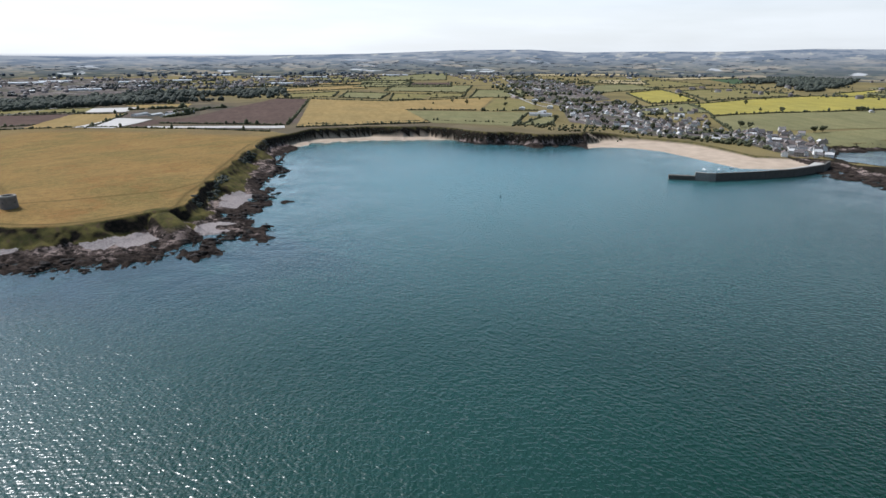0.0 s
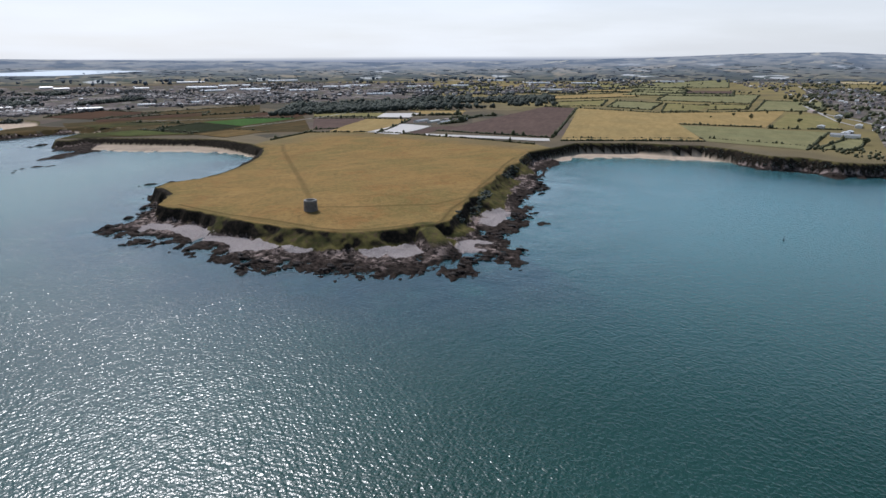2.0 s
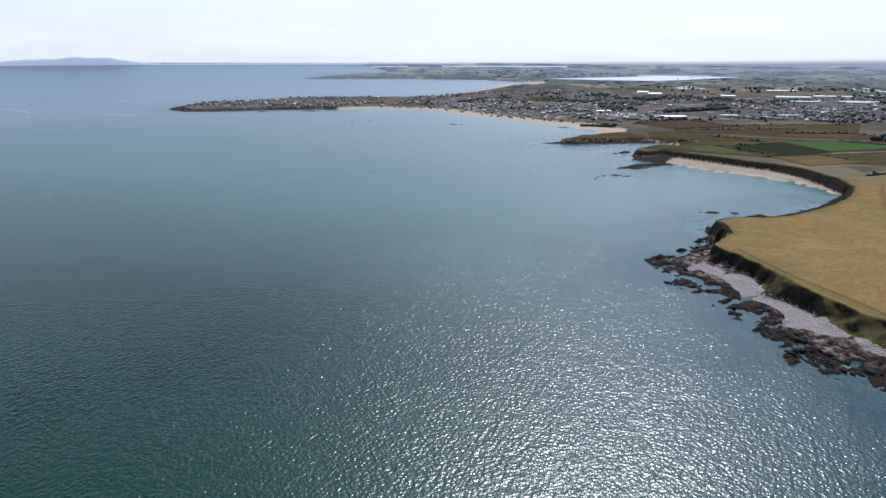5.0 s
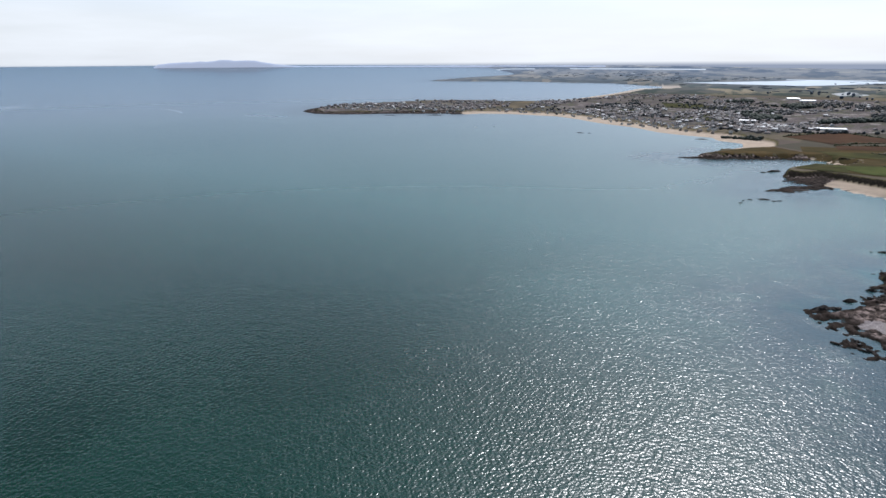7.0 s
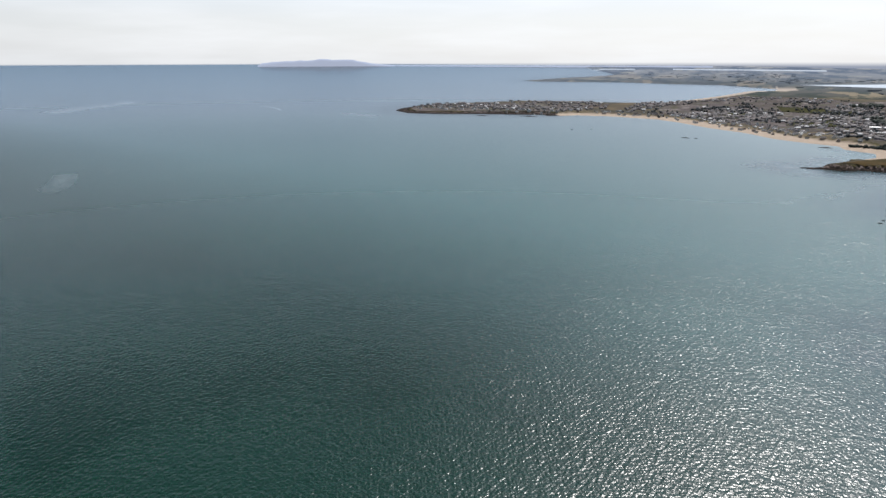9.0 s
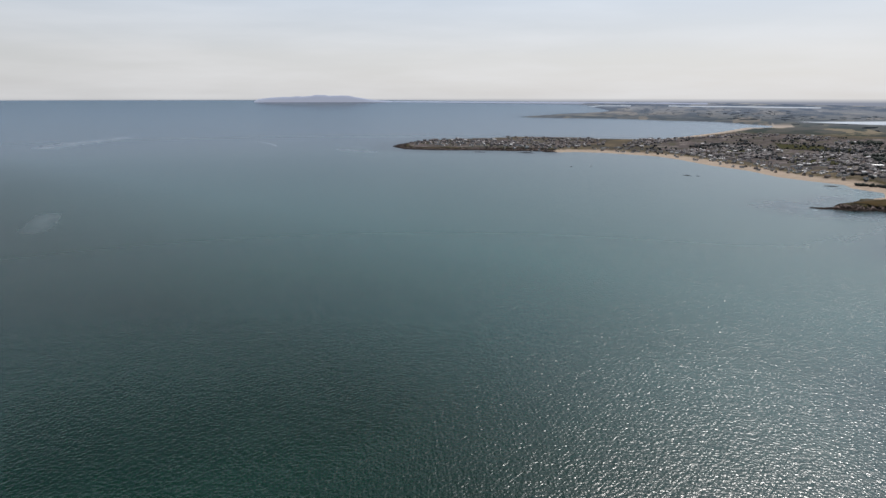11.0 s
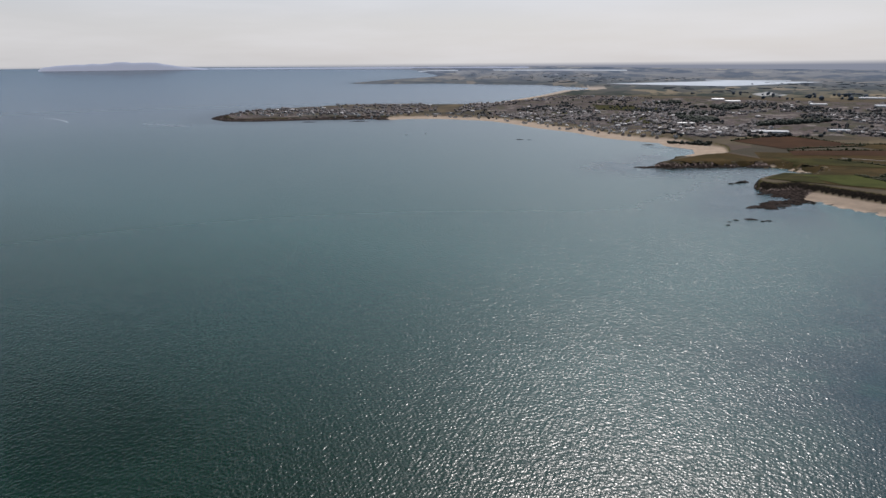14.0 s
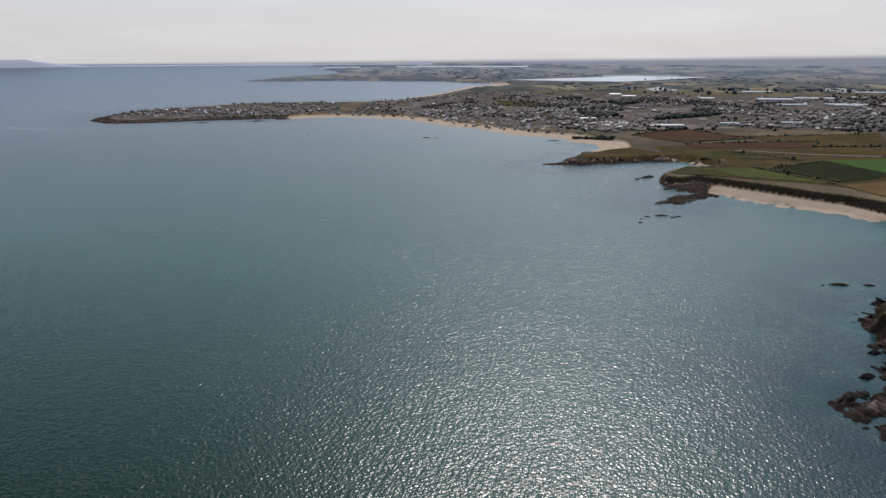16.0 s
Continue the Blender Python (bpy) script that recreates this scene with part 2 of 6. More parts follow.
def sea_material():
    m = Nodes("sea_water", 0.07, 0.5)
    m.bsdf.inputs["IOR"].default_value = 1.333
    shallow, weed, bay = m.zone("depth")
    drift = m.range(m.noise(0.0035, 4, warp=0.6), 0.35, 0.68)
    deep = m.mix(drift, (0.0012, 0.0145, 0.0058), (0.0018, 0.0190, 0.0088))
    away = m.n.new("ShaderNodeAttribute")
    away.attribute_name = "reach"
    # far water turns paler and bluer: distance haze put into its colour
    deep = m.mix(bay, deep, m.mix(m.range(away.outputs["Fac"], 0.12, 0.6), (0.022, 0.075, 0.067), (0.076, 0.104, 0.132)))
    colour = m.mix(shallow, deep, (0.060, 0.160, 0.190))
    colour = m.mix(m.maths("MULTIPLY", weed, m.range(m.noise(0.022, 4), 0.25, 0.5)), colour, (0.008, 0.017, 0.030))
    swell = m.noise(0.11, 1, stretch=(0.5, 1.0, 1.0), turn=24)
    chop = None
    for turn, size, weight in ((93, 0.56, 0.56), (48, 0.64, 0.48), (138, 0.62, 0.50), (6, 0.60, 0.46)):
        crests = m.maths("MULTIPLY", m.noise(size, 1.2, 0.45, stretch=(0.30, 1.0, 1.0), turn=turn, warp=0.3), weight)
        chop = crests if chop is None else m.maths("ADD", chop, crests)
    gust = m.range(m.noise(0.006, 3), 0.3, 0.7, 0.8, 1.1)
    reach = m.n.new("ShaderNodeAttribute")
    reach.attribute_name = "reach"
    gust = m.maths("MULTIPLY", gust, m.range(reach.outputs["Fac"], 0.12, 0.8, 1.0, 0.2))
    still = m.n.new("ShaderNodeAttribute")
    still.attribute_name = "calm"
    calm = m.maths("MULTIPLY", still.outputs["Fac"], m.range(m.noise(0.02, 4), 0.25, 0.6))
    gust = m.maths("MULTIPLY", gust, m.range(calm, 0, 1, 1.0, 0.12))
    n1 = m.bump(m.maths("MULTIPLY", swell, gust), 0.22)
    m.bump(m.maths("MULTIPLY", chop, gust), 0.71, under=n1)
    m.l.new(m.maths("MULTIPLY", m.range(reach.outputs["Fac"], 0, 0.3, 0.24, 0.31), m.maths("MULTIPLY", m.range(reach.outputs["Fac"], 0.4, 0.9, 1.0, 0.75), m.range(calm, 0, 1, 1.0, 0.45))), m.bsdf.inputs["Roughness"])
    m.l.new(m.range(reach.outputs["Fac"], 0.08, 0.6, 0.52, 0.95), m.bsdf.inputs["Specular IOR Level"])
    return m.done(colour)


def ground_material():
    """Shore rock, shingle, sand, cliff turf, dry meadow, trodden paths and, inland, patchwork farmland."""
    m = Nodes("land", 1.0, 0.02)
    rock, shingle, sand = m.zone("shore")
    cliff, meadow, path = m.zone("turf")
    tone = m.cells(0.0105, out="Color", stretch=(1.0, 0.75, 1), turn=24, random=0.8)
    split = m.n.new("ShaderNodeSeparateColor")
    m.l.new(tone, split.inputs["Color"])
    fields = m.bands(split.outputs["Red"], (0.0, (0.100, 0.080, 0.054)), (0.2, (0.118, 0.094, 0.060)), (0.36, (0.155, 0.122, 0.074)),
                     (0.48, (0.080, 0.070, 0.050)), (0.62, (0.122, 0.100, 0.066)), (0.74, (0.105, 0.080, 0.068)), (0.86, (0.062, 0.057, 0.042)))
    fields = m.mix(m.range(m.noise(0.02, 4), 0.3, 0.7, 0.1, 0.65), fields, (0.070, 0.058, 0.044))
    grain, fine = m.noise(0.035, 5), m.noise(0.6, 4)
    dry = m.mix(m.range(grain, 0.32, 0.68), (0.218, 0.130, 0.047), (0.151, 0.100, 0.037))
    dry = m.mix(m.range(m.noise(0.013, 5, 0.6), 0.45, 0.60, 0, 0.75), dry, (0.108, 0.091, 0.032))
    dry = m.mix(m.range(m.noise(0.021, 4, 0.6, warp=0.8), 0.54, 0.66, 0, 0.6), dry, (0.215, 0.126, 0.047))
    dry = m.mix(m.range(m.noise(0.05, 4, 0.6, stretch=(0.16, 1, 1), turn=12), 0.50, 0.66, 0, 0.4), dry, (0.255, 0.165, 0.067))
    dry = m.mix(m.range(m.noise(0.30, 5, 0.8), 0.42, 0.64, 0, 0.7), dry, (0.232, 0.150, 0.060))
    dry = m.mix(m.range(m.noise(0.075, 6, 0.8), 0.58, 0.68, 0, 0.5), dry, (0.099, 0.078, 0.029))
    dry = m.mix(m.range(m.noise(0.45, 5, 0.85), 0.5, 0.64, 0, 0.55), dry, (0.093, 0.069, 0.027))
    dry = m.mix(m.range(m.noise(0.05, 3, 0.6), 0.70, 0.74, 0, 0.7), dry, (0.081, 0.048, 0.022))
    dry = m.mix(m.range(m.noise(0.024, 5, 0.65), 0.54, 0.64, 0, 0.5), dry, (0.170, 0.087, 0.032))
    dry = m.mix(m.range(m.noise(0.16, 6, 0.75), 0.49, 0.57, 0, 0.4), dry, (0.099, 0.072, 0.029))
    dry = m.mix(m.range(m.noise(0.9, 4, 0.8), 0.56, 0.66, 0, 0.55), dry, (0.334, 0.237, 0.109))
    khaki = m.mix(m.range(m.noise(0.008, 4), 0.4, 0.62), (0.200, 0.158, 0.060), (0.138, 0.112, 0.047))
    pasture = m.maths("SUBTRACT", m.range(meadow, 0.0, 0.5, 0.0, 0.65), m.range(meadow, 0.55, 1.0, 0.0, 0.65))
    colour = m.mix(m.range(meadow, 0.55, 1.0), m.mix(pasture, fields, khaki), dry)
    bank = m.mix(m.range(m.noise(0.09, 5), 0.38, 0.62), (0.038, 0.038, 0.015), (0.094, 0.079, 0.028))
    bank = m.mix(m.range(m.noise(0.21, 5), 0.52, 0.68), bank, (0.070, 0.050, 0.030))
    # steep faces: bare earth, darkened near black with their shade in the colour
    shaded_earth = m.mix(m.range(m.noise(0.3, 5), 0.4, 0.65), (0.013, 0.012, 0.009), (0.031, 0.023, 0.017))
    bank = m.mix(m.range(cliff, 0.45, 0.75), bank, shaded_earth)
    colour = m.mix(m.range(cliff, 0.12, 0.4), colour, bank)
    colour = m.mix(path, colour, (0.062, 0.044, 0.018))
    beach = m.mix(m.range(m.noise(0.05, 4), 0.35, 0.7), (0.40, 0.315, 0.240), (0.30, 0.240, 0.185))
    colour = m.mix(sand, colour, beach)
    pebbles = m.mix(m.range(m.noise(0.8, 4), 0.3, 0.7), (0.34, 0.30, 0.29), (0.21, 0.18, 0.172))
    beds = m.noise(0.22, 6, 0.65, stretch=(0.5, 1.3, 1), turn=-52)
    stone = m.mix(m.range(beds, 0.42, 0.58), (0.014, 0.012, 0.011), (0.076, 0.058, 0.050))
    stone = m.mix(m.range(m.noise(0.12, 5, 0.7), 0.50, 0.60), stone, (0.235, 0.182, 0.162))
    wet = m.maths("ADD", m.height(), m.maths("MULTIPLY", m.noise(0.2, 3), 1.6))
    stone = m.mix(m.range(wet, 1.5, 3.0, 0.92, 0.0), stone, (0.014, 0.011, 0.009))
    stone = m.mix(m.range(rock, 0.68, 0.92, 0.0, 0.9), stone, m.mix(m.range(beds, 0.40, 0.62), (0.011, 0.009, 0.008), (0.045, 0.034, 0.028)))
    colour = m.mix(m.range(rock, 0.0, 0.5), colour, stone)
    strewn = m.range(m.maths("ADD", shingle, m.maths("MULTIPLY", m.noise(0.35, 4), 0.6)), 0.68, 0.82)
    colour = m.mix(strewn, colour, pebbles)
    rough = m.maths("MULTIPLY", m.maths("ADD", rock, shingle), 1.0)
    h = m.maths("ADD", m.maths("MULTIPLY", m.noise(0.5, 6, 0.65), m.maths("MULTIPLY_ADD", rough, 1.6)), m.maths("MULTIPLY", fine, 0.25))
    m.bump(h, 0.9)
    return m.done(colour)


def distance_material():
    """Far countryside under summer haze, seen edge-on: woods, fields and pale roofs run together."""
    m = Nodes("distance", 1.0, 0.0)
    sand, reach, _ = m.zone("shore")
    tone = m.cells(0.010, out="Color", stretch=(1.0, 0.6, 1), turn=24, random=0.9)
    split = m.n.new("ShaderNodeSeparateColor")
    m.l.new(tone, split.inputs["Color"])
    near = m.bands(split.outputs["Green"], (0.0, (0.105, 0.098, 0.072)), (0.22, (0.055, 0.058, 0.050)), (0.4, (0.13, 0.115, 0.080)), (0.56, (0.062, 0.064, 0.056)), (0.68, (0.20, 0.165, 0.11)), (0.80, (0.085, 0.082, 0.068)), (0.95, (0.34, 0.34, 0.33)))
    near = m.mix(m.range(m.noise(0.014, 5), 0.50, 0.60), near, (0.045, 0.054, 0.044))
    # haze put into the land: bluer tones, and a blue glow growing with distance
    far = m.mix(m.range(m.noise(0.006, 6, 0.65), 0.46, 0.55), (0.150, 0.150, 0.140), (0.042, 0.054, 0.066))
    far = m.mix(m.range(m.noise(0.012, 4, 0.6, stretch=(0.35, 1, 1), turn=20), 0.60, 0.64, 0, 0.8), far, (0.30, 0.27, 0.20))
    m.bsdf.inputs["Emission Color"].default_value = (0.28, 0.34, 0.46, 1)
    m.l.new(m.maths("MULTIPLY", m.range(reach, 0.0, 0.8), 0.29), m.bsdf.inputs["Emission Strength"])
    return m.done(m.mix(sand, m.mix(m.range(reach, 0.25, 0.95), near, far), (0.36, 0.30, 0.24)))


def island_random(name, stops, roughness=0.8, specular=0.3):
    m = Nodes(name, roughness, specular)
    c = m.bands(m.island(), *stops)
    return m.done(m.mix(m.range(m.noise(0.4, 3), 0.3, 0.7, 0, 0.3), c, (0.14, 0.13, 0.12)))


def object_random(name, stops, roughness=0.8, stain=(0.3, 0.28, 0.25)):
    m = Nodes(name, roughness, 0.3)
    c = m.bands(m.random(), *stops)
    m.bump(m.noise(1.5, 3), 0.05)
    return m.done(m.mix(m.range(m.noise(0.35, 5), 0.35, 0.75, 0, 0.45), c, stain))


SEA = sea_material()
LAND = ground_material()
DISTANCE = distance_material()
STONE = plain("tower_stone", (0.195, 0.172, 0.152), (0.110, 0.098, 0.086), 0.4, relief=0.15)
GOLD = crop("ripe_barley", (0.256, 0.178, 0.076), (0.212, 0.156, 0.070), 12, 30)
GREEN = crop("grass_ley", (0.172, 0.156, 0.078), (0.138, 0.132, 0.068), 18, 30)
BRIGHT = crop("young_greens", (0.050, 0.094, 0.026), (0.040, 0.076, 0.022), 6, 60)
DARKCROP = crop("brassica_rows", (0.018, 0.021, 0.011), (0.024, 0.027, 0.013), 5, 60)
PLOUGH = crop("ploughed_soil", (0.098, 0.067, 0.056), (0.078, 0.055, 0.046), 9, 32)
# soil, heath and rough grass: dimness towards the sun partly put into these tones
SOIL = crop("dimmed_brown_soil", (0.074, 0.042, 0.026), (0.054, 0.033, 0.022), 9, 20)
HEATH = rough_grazing("grazed_heath", (0.070, 0.047, 0.021), (0.043, 0.036, 0.018), (0.092, 0.063, 0.030))
GRASSY = rough_grazing("rough_green_grass", (0.054, 0.052, 0.019), (0.035, 0.035, 0.017), (0.074, 0.062, 0.028))
MEADOW_GREEN = rough_grazing("green_headland_grass", (0.063, 0.071, 0.024), (0.043, 0.049, 0.019), (0.083, 0.080, 0.030))
TANGRASS = rough_grazing("tan_headland_grass", (0.111, 0.073, 0.030), (0.079, 0.056, 0.026), (0.144, 0.097, 0.043))
OLIVE = crop("dry_pasture", (0.18, 0.150, 0.066), (0.145, 0.13, 0.056), 20, 30)
CLOVER = crop("blue_green_ley", (0.062, 0.092, 0.050), (0.050, 0.074, 0.042), 16, 30)
STRAW = crop("pale_straw", (0.34, 0.27, 0.16), (0.27, 0.22, 0.13), 16, 30)
RAPE = crop("yellow_crop", (0.285, 0.235, 0.058), (0.240, 0.208, 0.062), 16, 30)
FLEECE = plain("crop_fleece", (0.38, 0.345, 0.31), (0.29, 0.265, 0.24), 0.06, 0.6)
LEAF = leaves("hedge_leaves", (0.036, 0.042, 0.022), (0.090, 0.090, 0.046))
WOOD_LEAF = leaves("wood_leaves", (0.032, 0.038, 0.032), (0.064, 0.071, 0.054))
# far copy of the wood leaves, paler and greyer with haze in its colour
HAZED_LEAF = leaves("hazed_leaves", (0.040, 0.043, 0.043), (0.076, 0.077, 0.074))
# furthest copy, blue from the haze put into it
DIST_LEAF = leaves("distant_hazed_leaves", (0.062, 0.080, 0.100), (0.092, 0.110, 0.128))
COPING = plain("weathered_coping", (0.22, 0.205, 0.185), (0.15, 0.14, 0.125), 0.5, relief=0.1)
DARK = plain("dark_opening", (0.02, 0.02, 0.02), (0.03, 0.03, 0.03), 0.5)


def rock_material():
    m = Nodes("shore_rock", 0.85, 0.15)
    f = m.maths("ADD", m.maths("MULTIPLY", m.island(), 0.55), m.maths("MULTIPLY", m.noise(0.7, 6, 0.7), 0.6))
    c = m.mix(m.range(f, 0.50, 1.0), (0.009, 0.008, 0.008), (0.064, 0.054, 0.049))
    c = m.mix(m.range(m.height(), 1.0, 4.2, 0.92, 0.1), c, (0.020, 0.014, 0.011))
    m.bump(m.noise(1.4, 6, 0.7), 0.5)
    return m.done(c)


ROCK = rock_material()
# town walls and roofs: slight mauve of distance haze mixed into their colours
WALLS = island_random("rendered_walls", ((0, (0.66, 0.64, 0.62)), (0.18, (0.20, 0.18, 0.175)), (0.4, (0.15, 0.132, 0.13)), (0.75, (0.25, 0.225, 0.22))))
ROOFS = island_random("roof_mix", ((0, (0.060, 0.052, 0.053)), (0.4, (0.080, 0.069, 0.069)), (0.6, (0.10, 0.077, 0.070)), (0.84, (0.15, 0.135, 0.135)), (0.93, (0.55, 0.54, 0.53))), 0.8)

# ---- the lie of the land ----
CX, CY, R0, R1, FAR = -60.0, 120.0, 2500.0, 4700.0, 3350.0


def hashed(i, j, seed):
    v = np.sin(i * 127.1 + j * 311.7 + seed * 74.7) * 43758.5453
    return v - np.floor(v)


def soft_noise(x, y, size, seed=0):
    """Smooth noise, -1 to 1, with lumps of the given size in metres."""
    u, v = x / size, y / size
    i, j = np.floor(u), np.floor(v)
    a, b = u - i, v - j
    a, b = a * a * (3 - 2 * a), b * b * (3 - 2 * b)
    lo = hashed(i, j, seed) * (1 - a) + hashed(i + 1, j, seed) * a
    hi = hashed(i, j + 1, seed) * (1 - a) + hashed(i + 1, j + 1, seed) * a
    return 2 * (lo * (1 - b) + hi * b) - 1


def rough_noise(x, y, size, octaves=4, seed=0, gain=0.5):
    total, amp, norm = 0.0, 1.0, 0.0
    for k in range(octaves):
        total, norm = total + amp * soft_noise(x + 17.3 * k, y - 9.1 * k, size / 2.03 ** k, seed + k), norm + amp
        amp *= gain
    return total / norm


def rim_height(az):
    return np.interp(az, [-180, -90, -45, -20, 0, 20, 50, 90, 180], [170, 142, 140, 137, 152, 178, 197, 197, 170]) - 30


def bowl(x, y):
    """The far country and sea lie on a gently rising sheet, which meets the eye's horizon at its rim."""
    dx, dy = x - CX, y - CY
    u = np.clip((np.hypot(dx, dy) - R0) / (R1 - R0), 0, None)
    return rim_height(np.degrees(np.arctan2(-dx, dy))) * u * u


def far_scale(x, y):
    dx, dy = x - CX, y - CY
    u = np.clip((np.hypot(dx, dy) - R0) / (R1 - R0), 0, 1)
    return np.clip(1 - 0.9 * u * u, 0.25, 1)


# The shoreline, from the harbour round to the far peninsula: per stretch the width of foreshore, the width of bank or cliff behind it, sand or rock, and the corners
SHORES = []


def coast(foreshore, bank, kind, *corners):
    SHORES.append((foreshore, bank, kind, corners))


# outer coast beyond the harbour
coast(10, 14, 0, (5200, -1600), (2600, -700), (1700, -160), (1320, 95), (1202, 160), (1096, 208), (1030, 204), (1000, 175), (983, 128), (950, 50), (880, 20), (800, 50))
# strand by the pier
coast(40, 10, 0, (800, 50), (812, 101), (847, 133), (851, 162), (870, 185), (905, 188), (930, 196))
# harbour beach
coast(75, 22, 1, (930, 196), (905, 212), (870, 240), (848, 268), (866, 304), (893, 355), (920, 410), (920, 460), (895, 496), (868, 505))
# rocks under the bay cliffs
coast(14, 7, 0, (868, 505), (872, 535), (862, 550), (816, 564), (809, 623), (783, 658), (795, 700))
# bay beach
coast(14, 7, 2, (795, 700), (764, 751), (725, 779), (687, 807), (645, 830), (600, 847), (560, 832))
# headland, bay side
coast(22, 11, 0, (560, 832), (540, 816), (514, 790), (494, 771), (461, 742), (440, 690), (426, 665), (397, 646), (360, 605), (347, 575), (322, 543), (330, 521), (308, 519), (275, 500))
# headland, seaward point
coast(51, 17, 0, (275, 500), (267, 460), (259, 419), (240, 415), (230, 435), (218, 446), (200, 416), (187, 416), (179, 433), (165, 428), (148, 433), (131, 440), (118, 451), (96, 462))
# headland, north-west shore
coast(44, 18, 0, (96, 462), (77, 477), (58, 491), (43, 491), (37, 514), (15, 554), (-5, 588), (-27, 601), (-39, 625), (-46, 646), (-64, 661))
# headland, cove side
coast(8, 22, 0, (-64, 661), (-49, 683), (-32, 708), (-16, 742), (-23, 786), (-18, 812), (-3, 853), (20, 883), (61, 923), (89, 967), (133, 1047))
# cove beach
coast(32, 8, 2, (133, 1047), (118, 1093), (82, 1131), (30, 1172), (-39, 1210), (-90, 1236), (-106, 1256))
# rocky point
coast(22, 14, 0, (-106, 1256), (-138, 1209), (-168, 1173), (-181, 1178), (-169, 1218), (-140, 1262), (-170, 1281), (-185, 1287), (-170, 1350), (-163, 1406), (-149, 1438))
# inlet
coast(10, 8, 2, (-149, 1438), (-128, 1455), (-106, 1482), (-112, 1530), (-140, 1530), (-150, 1560), (-175, 1557))
# low point
coast(8, 5, 0, (-175, 1557), (-216, 1545), (-287, 1504), (-344, 1460), (-417, 1443), (-379, 1478), (-359, 1555), (-357, 1619))
# long town beach
coast(66, 14, 1, (-357, 1619), (-331, 1696), (-345, 1760), (-410, 1792), (-435, 1845), (-506, 1862), (-590, 1894), (-697, 1988), (-831, 2056), (-956, 2152), (-1067, 2215), (-1190, 2216), (-1278, 2212), (-1365, 2170), (-1400, 2110))
# town peninsula
coast(34, 22, 0, (-1400, 2110), (-1434, 2080), (-1470, 2110), (-1533, 2056), (-1597, 2020), (-1681, 1965), (-1736, 1912), (-1802, 1853), (-1901, 1815), (-2040, 1868), (-2102, 1960), (-2144, 2100), (-2130, 2200))
# back of the peninsula
coast(20, 14, 0, (-2130, 2200), (-2040, 2330), (-1970, 2480), (-1880, 2600), (-1700, 2700), (-1482, 2790), (-1390, 2920))
# far beach
coast(60, 20, 1, (-1390, 2920), (-1306, 3326), (-1269, 3600), (-1134, 3715), (-1200, 3752))
# far point and the land behind
coast(14, 20, 0, (-1200, 3752), (-1474, 3775), (-2050, 3590), (-2315, 3412), (-2508, 3308), (-2451, 3443), (-2371, 3615), (-2218, 3822), (-2209, 3900), (-2650, 4120), (-3200, 5200), (0, 9000), (9000, 6000), (9000, -1600), (5200, -1600))
SEGS = np.array([(*a, *b, w, k, s) for w, k, s, line in SHORES for a, b in zip(line, line[1:])], float)


def shore(x, y):
    """Signed distance inland from the shoreline, and the nearest stretch's foreshore, bank and sand."""
    best, pick, inside = np.full(x.shape, 1e12), np.zeros(x.shape, int), np.zeros(x.shape, bool)
    total, wide, bank = 0.0, 0.0, 0.0
    for k, (ax, ay, bx, by, w, b, _) in enumerate(SEGS):
        ex, ey = bx - ax, by - ay
        t = np.clip(((x - ax) * ex + (y - ay) * ey) / (ex * ex + ey * ey), 0, 1)
        d = (x - ax - t * ex) ** 2 + (y - ay - t * ey) ** 2
        near = d < best
        best, pick = np.where(near, d, best), np.where(near, k, pick)
        g = math.hypot(ex, ey) / (d + 150.0) ** 2
        total, wide, bank = total + g, wide + g * w, bank + g * b
        if ay != by:
            inside ^= ((ay > y) != (by > y)) & (x < (bx - ax) * (y - ay) / (by - ay) + ax)
    d = np.sqrt(best)
    return np.where(inside, d, -d), wide / total, bank / total, SEGS[pick, 6]


HEADLAND_LEVELS = [(120, 600, 21), (232, 522, 16), (150, 512, 16), (90, 560, 16), (30, 645, 15.5), (30, 785, 15), (95, 905, 15), (200, 640, 21.5), (300, 700, 21), (330, 645, 17), (440, 780, 17), (560, 900, 17), (300, 1000, 18), (500, 1300, 14), (830, 640, 20), (810, 720, 20), (720, 860, 20), (620, 900, 20), (890, 560, 18), (1040, 450, 8)]
INLAND_LEVELS = [(1000, 250, 5), (1500, 500, 22), (2000, 700, 26), (0, 1300, 14), (130, 1150, 16), (-130, 1360, 13), (-250, 1600, 9), (100, 1700, 12), (-700, 2150, 6), (-1200, 2350, 7), (-1700, 2100, 9), (-2000, 1950, 6), (-600, 2900, 8), (500, 2500, 14), (1500, 1500, 18), (2500, 1500, 26)]
LEVELS = np.array(HEADLAND_LEVELS + INLAND_LEVELS, float)


def upland(x, y):
    top, base = 0.0, 0.0
    for lx, ly, h in LEVELS:
        w = 1.0 / ((x - lx) ** 2 + (y - ly) ** 2 + 900.0) ** 1.5
        top, base = top + w * h, base + w
    return top / base


SHINGLE = [(-16, 642, 14), (2, 617, 19), (16, 598, 18), (32, 579, 19), (56, 560, 18), (72, 548, 15), (98, 525, 14), (178, 483, 16), (238, 474, 17), (305, 562, 19), (290, 540, 15), (150, 490, 10)]
# The brink of the cliffs round the bay and the headland
BAY_BRINK = [(930, 525), (902, 545), (862, 560), (835, 580), (824, 622), (794, 652), (791, 686), (801, 718), (788, 772), (748, 803), (716, 844), (668, 861), (622, 885), (584, 868), (541, 852), (504, 838), (462, 795)]
